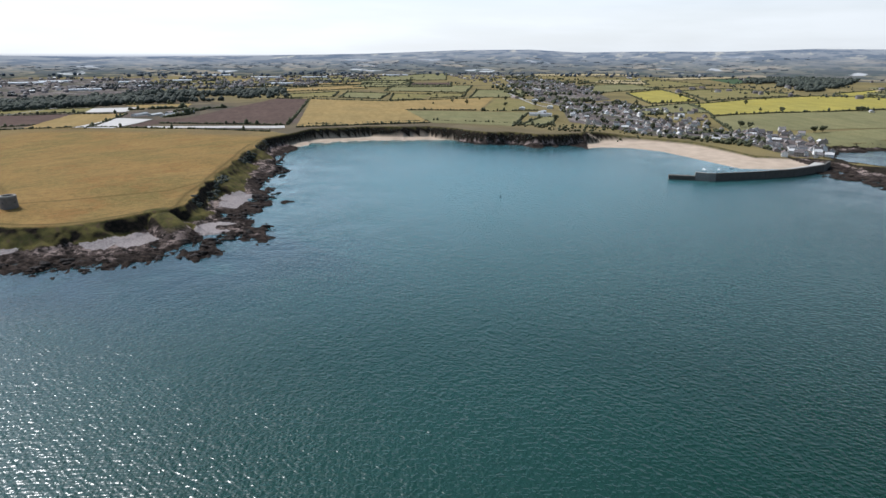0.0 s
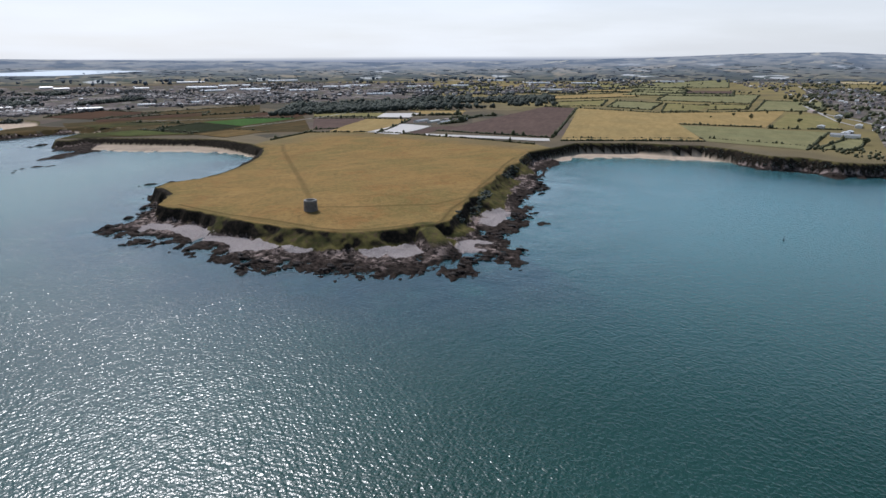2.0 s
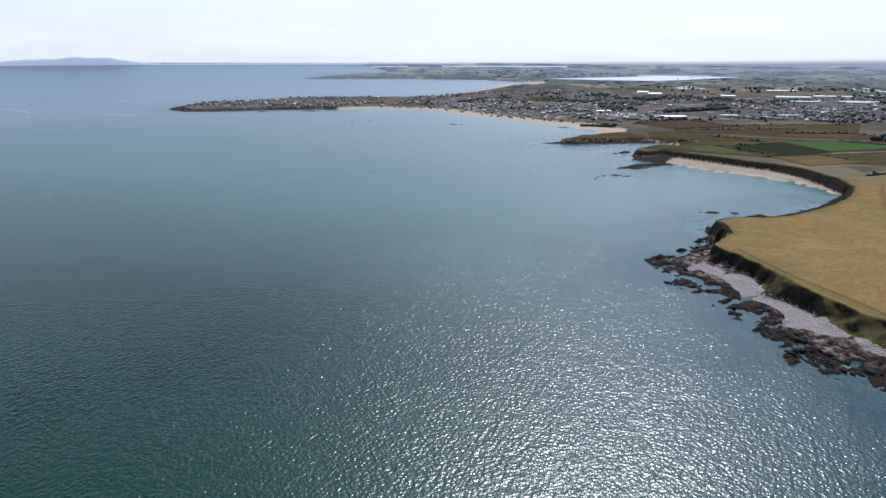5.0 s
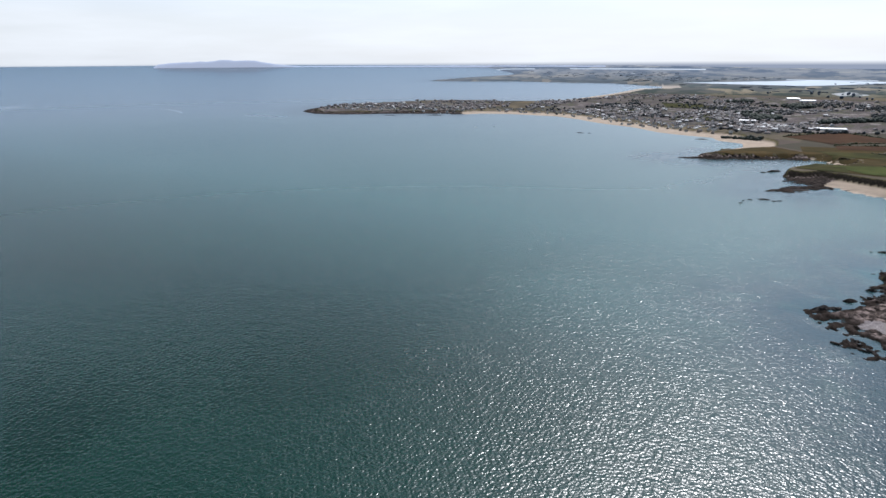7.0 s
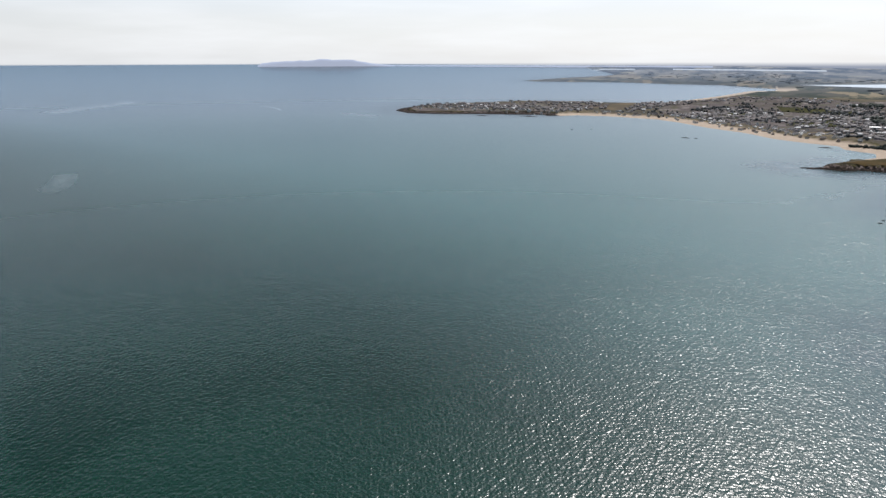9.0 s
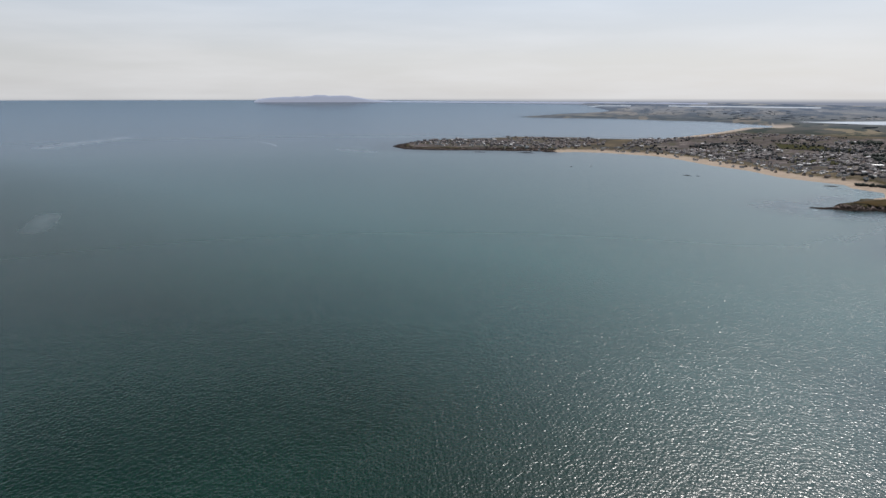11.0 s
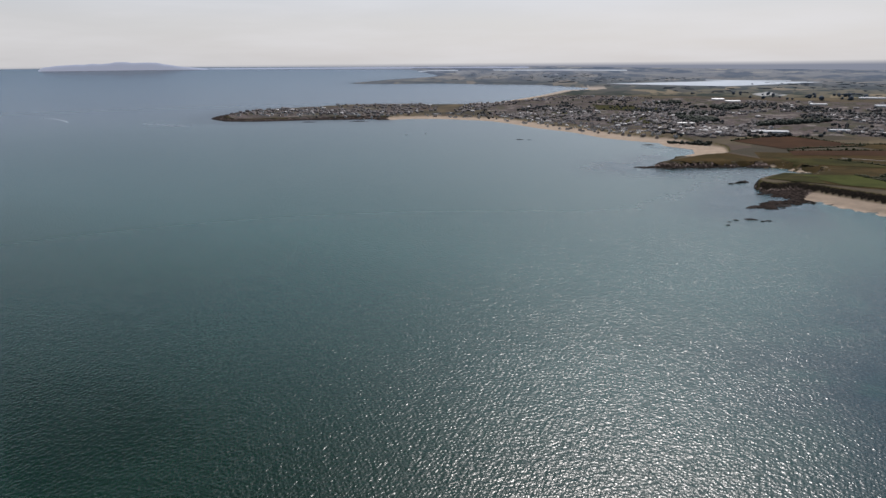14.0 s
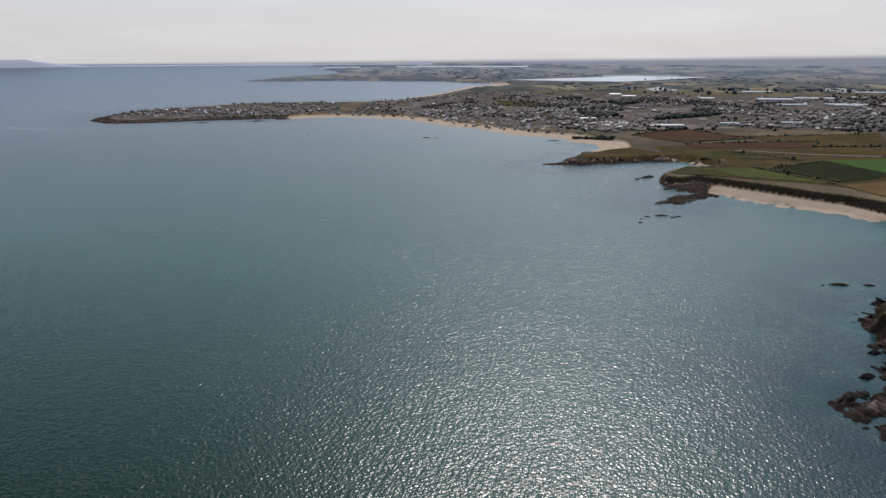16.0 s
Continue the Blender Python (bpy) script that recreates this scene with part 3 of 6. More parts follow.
HEADLAND_BRINK = [(440, 759), (418, 744), (385, 699), (348, 659), (326, 632), (300, 600), (279, 571), (252, 546), (238, 528), (225, 508), (212, 498), (196, 503), (171, 503), (147, 504), (125, 513), (108, 526), (88, 554), (71, 574), (47, 602), (26, 634), (1, 664), (-14, 684), (-9, 706), (0, 738), (-6, 766), (-14, 788), (-6, 810), (34, 826), (56, 843), (81, 883), (105, 927), (128, 987)]
COVE_BRINK = [(142, 1060), (130, 1120), (101, 1180), (81, 1209), (55, 1236), (35, 1247), (11, 1260), (-22, 1284), (-57, 1306), (-101, 1330), (-137, 1344), (-161, 1320), (-176, 1328), (-181, 1357), (-165, 1400), (-152, 1427), (-136, 1462)]
BRINK = BAY_BRINK + HEADLAND_BRINK + COVE_BRINK


def within_brink(x, y):
    """Signed distance inland from the brink of the cliffs."""
    best, inside_it = np.full(x.shape, 1e12), np.zeros(x.shape, bool)
    ring = BRINK + [(-136, 2500), (2500, 2500), (2500, 525)]
    for k, ((ax, ay), (bx, by)) in enumerate(zip(ring, ring[1:] + ring[:1])):
        ex, ey = bx - ax, by - ay
        if k < len(BRINK) - 1:
            t = np.clip(((x - ax) * ex + (y - ay) * ey) / (ex * ex + ey * ey), 0, 1)
            best = np.minimum(best, (x - ax - t * ex) ** 2 + (y - ay - t * ey) ** 2)
        if ay != by:
            inside_it ^= ((ay > y) != (by > y)) & (x < (bx - ax) * (y - ay) / (by - ay) + ax)
    return np.where(inside_it, 1, -1) * np.sqrt(best)


HEDGE_BANK = [(169, 1151), (256, 1245), (321, 1218), (397, 1167), (439, 1097), (485, 1028), (560, 905)]


def pockets(x, y):
    """Where shingle has gathered under the cliffs, 0 to 1."""
    best = np.zeros(x.shape)
    for px, py, pr in SHINGLE:
        best = np.maximum(best, np.clip(1.6 - np.hypot(x - px, y - py) / pr, 0, 1))
    return best


def terrain(x, y, with_zones=False):
    d, w, k, sand = shore(x, y)
    rocky = (sand != 1).astype(float)
    strand = (sand == 2).astype(float)
    close = np.hypot(x - CX, y - CY) < 1500
    ragged = (rough_noise((x * 0.55 + y * 0.83) / 3.6, x * 0.83 - y * 0.55, 9, 3, 3) * 17 + rough_noise(x, y, 9, 3, 4) * 5 - 3.5) * rocky * close
    d2 = d + ragged * np.clip(1 - np.abs(d) / 60, 0, 1)
    w2 = np.maximum(w * (1 + 0.55 * rough_noise(x, y, 42, 3, 11) * rocky), 3)
    rise = np.clip((d2 - w2) / k, 0, 1)
    brink = within_brink(x, y)
    in_bay = np.maximum(np.clip((x - 470) / 40, 0, 1), np.clip((y - 1050) / 40, 0, 1))
    bays = rough_noise(x, y, 34, 2, 12)
    gully = (7.0 * bays + 2.6 * rough_noise(x, y, 11, 2, 13)) * (1 - 0.6 * in_bay)
    steep_bank = (8.0 + 20.0 * np.clip(0.48 + 1.5 * rough_noise(x, y, 30, 2, 15) + 0.6 * soft_noise(x, y, 75, 14), 0, 1)) * (1 - in_bay) + np.where(y > 1040, 13.0, 7.0) * in_bay
    steep_bank = steep_bank + 7.0 * np.clip((x - 265) / 25, 0, 1) * (1 - in_bay)
    sheer = np.clip((y - 700) / 30, 0, 1) * np.clip((1040 - y) / 30, 0, 1) * np.clip((70 - x) / 30, 0, 1)
    steep_bank = steep_bank * (1 - sheer) + 11.0 * sheer
    here = np.clip((950 - x) / 40, 0, 1) * np.clip((1465 - y) / 40, 0, 1) * (x > -230)
    rise = here * np.clip(1 + (brink - gully * (brink > -30)) / steep_bank, 0, 1) + (1 - here) * rise
    rise = np.where(rocky > 0.5, np.where(here > 0.5, np.where(in_bay > 0.5, rise ** 0.8, rise * rise * (1.6 - 0.6 * rise)), rise ** 0.85), rise * rise * (3 - 2 * rise))
    top = upland(x, y) + 0.7 * rough_noise(x, y, 60, 3, 5) * np.clip(d / 80, 0, 1)
    foot = np.where(d2 > 0, np.minimum(d2 / np.maximum(w2, 1), 1) ** np.where(sand > 0.5, 1.0, 1.5) * np.where(sand > 0.5, 2.6, 2.3), np.maximum(d2 * 0.12, -6))
    crags = (1 - strand) * (1 - np.abs(rough_noise(x, y, 10, 4, 21, 0.6)) * 2.4) * 1.9 * rocky * close * np.clip((d2 + 14) / 14, 0, 1) * (1 - rise)
    folds = rough_noise(x, y, 17, 3, 31) * 3.6 * np.clip(4 * rise * (1 - rise), 0, 1) * rocky
    spur = np.exp(-((x - 203) / 13) ** 4 - ((y - 489) / 27) ** 4) * (0.5 + 0.5 * np.clip((y - 463) / 34, 0, 1)) + 0.5 * np.exp(-(((x - 118) / 9) ** 2 + ((y - 503) / 10) ** 2))
    smooth_beach = 1 - np.clip(pockets(x, y) * np.clip((brink + steep_bank + 22) / 8, 0, 1), 0, 1)
    leads = np.clip(3.2 * rough_noise((x * 0.55 + y * 0.83) / 2.4, x * 0.83 - y * 0.55, 11, 3, 51) - 0.5, 0, 1) * np.clip(1.15 - d2 / (0.75 * w2), 0, 1) * rocky * close * (1 - rise) * here
    z = foot * (1 - rise) + top * rise + crags * (1 - spur) * smooth_beach + folds - 3.2 * leads
    mound = 15.5 * spur * close
    z = np.where(mound > 0.6, np.maximum(z, mound), z)
    dx, dy = x - CX, y - CY
    r, az = np.hypot(dx, dy), np.degrees(np.arctan2(-dx, dy))
    hills = np.clip((r - 3600) / 900, 0, 1) * np.clip(np.interp(az, [-110, -85, -78, -72, -65, -60, -56, -50, -42, -34, -24, -10, 0], [55, 58, 70, 50, 47, 43, 60, 54, 26, 12, 4, 2, 0]) + 5 * soft_noise(az, az * 0, 6, 4), 0, None)
    z = np.where(d > 0, z * far_scale(x, y), z) + bowl(x, y) + hills * (d > 0)
    if not with_zones:
        return z
    slope = np.clip(1.4 * np.sqrt(np.clip(4 * rise * (1 - rise), 0, 1)), 0, 1) * (d2 > 0)
    low = rise < 0.12
    patch = rough_noise(x, y, 30, 3, 41)
    shingle = (rise < 0.2) * (sand < 0.5) * np.clip((brink + steep_bank + 20 + 8 * patch) / 6, 0, 1) * np.clip(pockets(x, y) + 0.5 * patch, 0, 1) * (spur < 0.25)
    lee_side = np.clip((y - 715) / 20, 0, 1) * np.clip((160 - x) / 20, 0, 1) * (y < 1060) * np.clip((d2 - 2) / 3, 0, 1)
    weed_belt = np.clip(1.5 + 6.0 * ((y > 1050) | ((x > 600) & (y > 450))) + 0.9 * (x > 262) - d2 / (0.42 * w2) + 0.9 * rough_noise(x, y, 16, 3, 43), 0, 1)
    rock = (0.6 + 0.4 * weed_belt) * low * rocky * (1 - strand) * (1 - np.clip(spur * 3 - 0.9, 0, 1)) * (1 - lee_side)
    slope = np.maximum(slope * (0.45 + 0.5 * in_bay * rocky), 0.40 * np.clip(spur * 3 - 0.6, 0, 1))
    # cove-side bank gets the darkest cliff tone, its backlit shade painted on
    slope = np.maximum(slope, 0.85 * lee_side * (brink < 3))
    seaward = np.ones(x.shape, bool)
    for (ax, ay), (bx, by) in zip(HEDGE_BANK, HEDGE_BANK[1:]):
        inside_x = (x >= ax) & (x < bx)
        seaward &= ~(inside_x & (y > ay + (by - ay) * (x - ax) / (bx - ax)))
    bank_near = np.full(x.shape, 1e9)
    for (ax, ay), (bx, by) in zip(HEDGE_BANK, HEDGE_BANK[1:]):
        ex, ey = bx - ax, by - ay
        t = np.clip(((x - ax) * ex + (y - ay) * ey) / (ex * ex + ey * ey), 0, 1)
        bank_near = np.minimum(bank_near, np.hypot(x - ax - t * ex, y - ay - t * ey))
    ungrazed = np.clip(1.5 - (bank_near + 14 * patch) / 55, 0, 1)
    meadow = seaward & (x < 560) & (x > -150) & (y < 1260) & (y < 1100 + (x - 130) * 1.4)
    slope = np.maximum(slope, 0.21 * np.clip(1.3 - np.abs(brink - 3) / 11 + 0.5 * patch, 0, 1) * (brink > 0) * meadow)
    return z, rock, shingle, np.where(strand > 0, np.clip(1.2 - rise / 0.05, 0, 1) * np.where(y > 1040, 1 - 0.3 * np.clip((d2 - 8 - 8 * patch) / 6, 0, 1), 1), np.minimum(sand, 1) * np.clip((w2 + 0.4 * k - d2) / 6 + 0.5, 0, 1)) * (d2 > -30) * (sand > 0), slope, np.where(meadow, 1.0 - 0.3 * ungrazed, 0.5 * np.clip((x - 760) / 250, 0, 1)), d2


def near_line(x, y, line, half):
    best = np.full(x.shape, 1e9)
    for (ax, ay), (bx, by) in zip(line, line[1:]):
        ex, ey = bx - ax, by - ay
        t = np.clip(((x - ax) * ex + (y - ay) * ey) / (ex * ex + ey * ey), 0, 1)
        best = np.minimum(best, np.hypot(x - ax - t * ex, y - ay - t * ey))
    return np.clip(1.5 - best / half, 0, 1)


def sheet(name, verts, faces, material):
    me = bpy.data.meshes.new(name)
    me.vertices.add(len(verts))
    me.vertices.foreach_set("co", np.ascontiguousarray(verts, np.float32).ravel())
    me.loops.add(faces.size)
    me.loops.foreach_set("vertex_index", np.ascontiguousarray(faces, np.int32).ravel())
    me.polygons.add(len(faces))
    me.polygons.foreach_set("loop_start", np.arange(0, faces.size, faces.shape[1], dtype=np.int32))
    me.update(calc_edges=True)
    me.materials.append(material)
    return me


def paint(me, name, *channels):
    a = me.color_attributes.new(name, "FLOAT_COLOR", "POINT")
    rgba = np.ones((len(me.vertices), 4), np.float32)
    for k, c in enumerate(channels):
        rgba[:, k] = c
    a.data.foreach_set("color", rgba.ravel())


def polar(azimuths, radii):
    a, r = np.meshgrid(np.radians(azimuths), radii, indexing="ij")
    x, y = CX - np.sin(a) * r, CY + np.cos(a) * r
    n, m = a.shape
    i = np.arange(n * m).reshape(n, m)
    quads = np.stack([i[:-1, :-1], i[:-1, 1:], i[1:, 1:], i[1:, :-1]], -1).reshape(-1, 4)
    return x.ravel(), y.ravel(), quads


def kept(verts, faces, *data):
    used = np.unique(faces)
    index = np.zeros(len(verts), int)
    index[used] = np.arange(len(used))
    return (verts[used], index[faces], *(d[used] for d in data))


PATHS = [[(125, 600), (143, 754), (158, 908), (167, 1012), (178, 1080)], [(128, 593), (169, 584), (239, 570), (290, 590)],
         [(8, 678), (34, 638), (53, 606), (77, 579), (94, 559), (113, 532), (129, 519), (149, 511), (172, 510), (196, 510), (211, 506), (222, 514), (235, 533), (249, 552), (276, 577), (322, 637), (381, 704), (414, 750), (458, 800)]]


def build_ground():
    radii = np.concatenate([np.exp(np.arange(math.log(290), math.log(760), 0.0031)), np.exp(np.arange(math.log(760), math.log(1450), 0.0042)), np.exp(np.arange(math.log(1450), math.log(2600), 0.0065)), np.exp(np.arange(math.log(2600), math.log(R1), 0.0125)), [R1 + 25]])
    x, y, quads = polar(np.arange(-104, 72, 0.13), radii)
    z, rock, shingle, sand, cliff, meadow, d = terrain(x, y, True)
    path = np.zeros(x.shape)
    for line, half, worn in zip(PATHS, (3.0, 1.4, 1.5), (0.42, 0.60, 0.95)):
        path = np.maximum(path, worn * near_line(x, y, line, half))
    path *= (meadow > 0.65) * (1 - 2 * np.minimum(cliff, 0.5))
    quads = quads[(z[quads].max(1) > -2.5) & (d[quads].max(1) > -60)]
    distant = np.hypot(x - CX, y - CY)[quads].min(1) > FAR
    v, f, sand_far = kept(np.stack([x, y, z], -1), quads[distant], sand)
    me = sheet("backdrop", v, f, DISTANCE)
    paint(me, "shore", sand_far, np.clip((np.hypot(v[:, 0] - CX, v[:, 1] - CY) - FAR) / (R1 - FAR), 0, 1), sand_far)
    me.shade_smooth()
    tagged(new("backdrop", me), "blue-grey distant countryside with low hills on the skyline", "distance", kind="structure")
    v, f, rock, shingle, sand, cliff, meadow, path = kept(np.stack([x, y, z], -1), quads[~distant], rock, shingle, sand, cliff, meadow, path)
    me = sheet("ground", v, f, LAND)
    normals = np.empty(len(v) * 3, np.float32)
    me.vertices.foreach_get("normal", normals)
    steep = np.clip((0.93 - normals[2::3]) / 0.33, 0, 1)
    firm = 1 - np.clip(steep * 2 - 0.6, 0, 1)
    paint(me, "shore", rock, shingle * firm, sand * firm)
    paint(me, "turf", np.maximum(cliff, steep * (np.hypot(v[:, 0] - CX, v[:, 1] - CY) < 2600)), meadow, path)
    tagged(new("ground", me), "coastal farmland with a dry grassy headland, cliffs and beaches", "ground", kind="structure")


def build_sea():
    radii = np.concatenate([np.arange(0.5, 300, 30), np.exp(np.arange(math.log(300), math.log(R1), 0.016)), [R1 + 40]])
    x, y, quads = polar(np.append(np.arange(-180, 180, 0.5), 180), radii)
    d, w, k, sand = shore(x, y)
    far = np.clip(d / 70, -30, 0)
    bay = np.exp(-(((x - 600) / 340) ** 2 + ((y - 550) / 335) ** 2))
    shallow = np.clip(np.exp(far * 1.6) * (0.04 + 0.5 * np.minimum(sand, 1) * np.where(np.hypot(x - CX, y - CY) > 950, 0.25, 1)) + 0.64 * bay + 0.05 * np.exp(-(((x - 260) / 300) ** 2 + ((y - 420) / 260) ** 2)), 0, 1)
    # paler water: the bay, everything beyond about y 440, and three patches seaward
    paler = np.clip(np.exp(-(((x - 520) / 330) ** 2 + ((y - 490) / 310) ** 2)) * 0.76, 0, 1)
    paler = np.maximum(paler, 0.9 * np.clip((y + 0.05 * np.abs(x) - 440) / 380, 0, 1))
    paler = np.maximum(paler, 0.25 * np.exp(-(((x - 140) / 130) ** 2 + ((y - 130) / 120) ** 2)))
    paler = np.maximum(paler, 0.24 * np.exp(-(((x + 70) / 230) ** 2 + ((y - 245) / 105) ** 2)))
    paler = np.maximum(paler, 0.62 * np.exp(-(((x + 220) / 190) ** 2 + ((y - 630) / 130) ** 2)))
    weed = np.where(x > 262, 0.25, 0.6) * (sand == 0) * np.exp(-((d + 25) / 75) ** 2)
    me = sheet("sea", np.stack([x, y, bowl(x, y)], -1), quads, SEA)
    paint(me, "depth", shallow, weed, paler)
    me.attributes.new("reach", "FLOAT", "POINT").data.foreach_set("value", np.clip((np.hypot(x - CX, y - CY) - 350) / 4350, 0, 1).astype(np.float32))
    calm = 0.95 * np.exp(-np.abs(d) / np.where((x > 70) & (y < 1000), 110, 45)) * (np.hypot(x - CX, y - CY) < 1700)
    calm = np.maximum(calm, 0.5 * np.exp(-(((x - 560) / 240) ** 2 + ((y - 680) / 200) ** 2)))
    for slick, half, much in (([(-2870, 850), (-2960, 960), (-3040, 1100), (-3100, 1230)], 26, 0.8), ([(-1190, 405), (-1230, 425), (-1320, 460)], 16, 0.5), ([(-2060, 1640), (-1900, 1650)], 16, 0.7)):
        calm = np.maximum(calm, much * near_line(x, y, slick, half))
    me.attributes.new("calm", "FLOAT", "POINT").data.foreach_set("value", calm.astype(np.float32))
    me.shade_smooth()
    tagged(new("sea", me), "rippled green-blue sea glittering under the sun", "sea", kind="structure")


build_ground()
build_sea()


# ---- building blocks ----
def link(name, me, parent=None, label=""):
    ob = new(name, me)
    if parent is not None:
        ob.parent = parent
    if label:
        ob["label"] = label
    return ob


def part(name, bm, material, parent, label=""):
    """A bmesh as one mesh object under a thing or a part."""
    me = bpy.data.meshes.new(name)
    bmesh.ops.recalc_face_normals(bm, faces=bm.faces)
    bm.to_mesh(me)
    bm.free()
    me.materials.append(material)
    return link(name, me, parent, label)


def base(name, x, y, z, turn, label, category, group=""):
    ob = new(name)
    ob.matrix_world = pose(x, y, z, 0, 0, turn)
    return tagged(ob, label, category, group)


def box(bm, x0, x1, y0, y1, z0, z1, taper=0.0):
    v = [bm.verts.new(p) for p in ((x0, y0, z0), (x1, y0, z0), (x1, y1, z0), (x0, y1, z0), (x0 + taper, y0 + taper, z1), (x1 - taper, y0 + taper, z1), (x1 - taper, y1 - taper, z1), (x0 + taper, y1 - taper, z1))]
    for q in ((0, 3, 2, 1), (4, 5, 6, 7), (0, 1, 5, 4), (1, 2, 6, 5), (2, 3, 7, 6), (3, 0, 4, 7)):
        bm.faces.new([v[k] for k in q])
    return v


def gable(bm, x0, x1, y0, y1, z0, z1, over=0.35, thick=0.25):
    """A pitched roof with eaves and thickness, its ridge along x."""
    ym = (y0 + y1) / 2
    run = [(y0 - over, z0 - over * (z1 - z0) / (ym - y0)), (ym, z1), (y1 + over, z0 - over * (z1 - z0) / (ym - y0))]
    ring = run + [(y, z + thick) for y, z in reversed(run)]
    a, b = ([bm.verts.new((x, y, z)) for y, z in ring] for x in (x0 - over, x1 + over))
    bm.faces.new(a), bm.faces.new(list(reversed(b)))
    for k in range(6):
        j = (k + 1) % 6
        bm.faces.new((a[k], b[k], b[j], a[j]))


def house_walls(bm, x0, x1, y0, y1, h, ridge):
    """Four walls with gable ends."""
    ym = (y0 + y1) / 2
    lo = [bm.verts.new(p) for p in ((x0, y0, -1), (x1, y0, -1), (x1, y1, -1), (x0, y1, -1))]
    hi = [bm.verts.new(p) for p in ((x0, y0, h), (x1, y0, h), (x1, y1, h), (x0, y1, h))]
    tops = [bm.verts.new((x0, ym, ridge)), bm.verts.new((x1, ym, ridge))]
    bm.faces.new((lo[0], lo[1], hi[1], hi[0])), bm.faces.new((lo[2], lo[3], hi[3], hi[2]))
    bm.faces.new((lo[1], lo[2], hi[2], tops[1], hi[1])), bm.faces.new((lo[3], lo[0], hi[0], tops[0], hi[3]))


ICO = bmesh.new()
bmesh.ops.create_icosphere(ICO, subdivisions=2, radius=1.0)
ICO_V = np.array([v.co[:] for v in ICO.verts])
ICO_F = np.array([[v.index for v in f.verts] for f in ICO.faces])
ICO.free()
ICO_S = bmesh.new()
bmesh.ops.create_icosphere(ICO_S, subdivisions=1, radius=1.0)
ICO_SV = np.array([v.co[:] for v in ICO_S.verts])
ICO_SF = np.array([[v.index for v in f.verts] for f in ICO_S.faces])
ICO_S.free()


def lumps(name, centres, sizes, material, rng, fine=False, jitter=0.28, turn=None):
    """Many uneven lumps in one mesh: centres n x 3, sizes n x 3."""
    V, F = (ICO_V, ICO_F) if fine else (ICO_SV, ICO_SF)
    n = len(centres)
    shape = V[None] * (1 + rng.uniform(-jitter, jitter, (n, len(V), 1)))
    a = rng.uniform(0, 6.283, n) if turn is None else turn
    c, s = np.cos(a)[:, None], np.sin(a)[:, None]
    shape = shape * sizes[:, None, :]
    shape = np.stack([shape[..., 0] * c - shape[..., 1] * s, shape[..., 0] * s + shape[..., 1] * c, shape[..., 2]], -1)
    verts = (shape + centres[:, None, :]).reshape(-1, 3)
    faces = (F[None] + (np.arange(n) * len(V))[:, None, None]).reshape(-1, 3)
    return sheet(name, verts, faces, material)


# ---- fields, hedges and woods ----
VALLEY = [(1500, 1000), (2300, 2100), (2760, 2500), (3000, 2400), (2700, 1900), (2400, 1500), (2250, 1000), (3500, 1050), (3500, 560), (2300, 500), (1600, 850)]
RNG = np.random.default_rng(7)


def grid_over(corners, step, lift):
    (ax, ay), (bx, by), (cx, cy), (dx, dy) = corners
    nu = max(2, min(60, int(max(math.hypot(bx - ax, by - ay), math.hypot(cx - dx, cy - dy)) / step)))
    nv = max(2, min(60, int(max(math.hypot(dx - ax, dy - ay), math.hypot(cx - bx, cy - by)) / step)))
    u, v = np.meshgrid(np.linspace(0, 1, nu + 1), np.linspace(0, 1, nv + 1), indexing="ij")
    x = (ax * (1 - u) + bx * u) * (1 - v) + (dx * (1 - u) + cx * u) * v
    y = (ay * (1 - u) + by * u) * (1 - v) + (dy * (1 - u) + cy * u) * v
    i = np.arange((nu + 1) * (nv + 1)).reshape(nu + 1, nv + 1)
    quads = np.stack([i[:-1, :-1], i[:-1, 1:], i[1:, 1:], i[1:, :-1]], -1).reshape(-1, 4)
    x, y = x.ravel(), y.ravel()
    return np.stack([x, y, terrain(x, y) + lift], -1), quads


def hedge(line, size=2.6, gaps=0.06):
    pts = []
    for (ax, ay), (bx, by) in zip(line, line[1:]):
        n = max(2, int(math.hypot(bx - ax, by - ay) / (size * 1.0)))
        t = np.arange(n) / n
        pts.append(np.stack([ax + (bx - ax) * t, ay + (by - ay) * t], -1))
    p = np.concatenate(pts)
    keep = RNG.uniform(0, 1, len(p)) > gaps + 0.35 * (soft_noise(p[:, 0], p[:, 1], 60, 9) > 0.45)
    p = p[keep] + RNG.normal(0, size * 0.18, (keep.sum(), 2))
    if not len(p):
        return
    k = far_scale(p[:, 0], p[:, 1])
    r = size * RNG.uniform(0.55, 1.25, len(p)) * k
    tall = np.where(RNG.uniform(0, 1, len(p)) < 0.07, 2.0, 0.85) * RNG.uniform(0.7, 1.2, len(p))
    sizes = np.stack([r * 1.15, r, r * tall], -1)
    z = terrain(p[:, 0], p[:, 1]) + r * tall * 0.45
    tagged(new("hedgerow", lumps("hedgerow", np.column_stack([p, z]), sizes, LEAF, RNG)), "dark green uneven hawthorn hedgerow between the fields", "hedge", kind="stuff")


def field(name, material, corners, label, hedges=(0, 1, 2, 3), lift=0.6, step=14, size=2.6):
    v, f = grid_over(corners, step, lift)
    me = sheet(name, v, f, material)
    me.shade_smooth()
    tagged(new(name, me), label, "field", kind="structure")
    for k in hedges:
        hedge([corners[k], corners[(k + 1) % 4]], size)


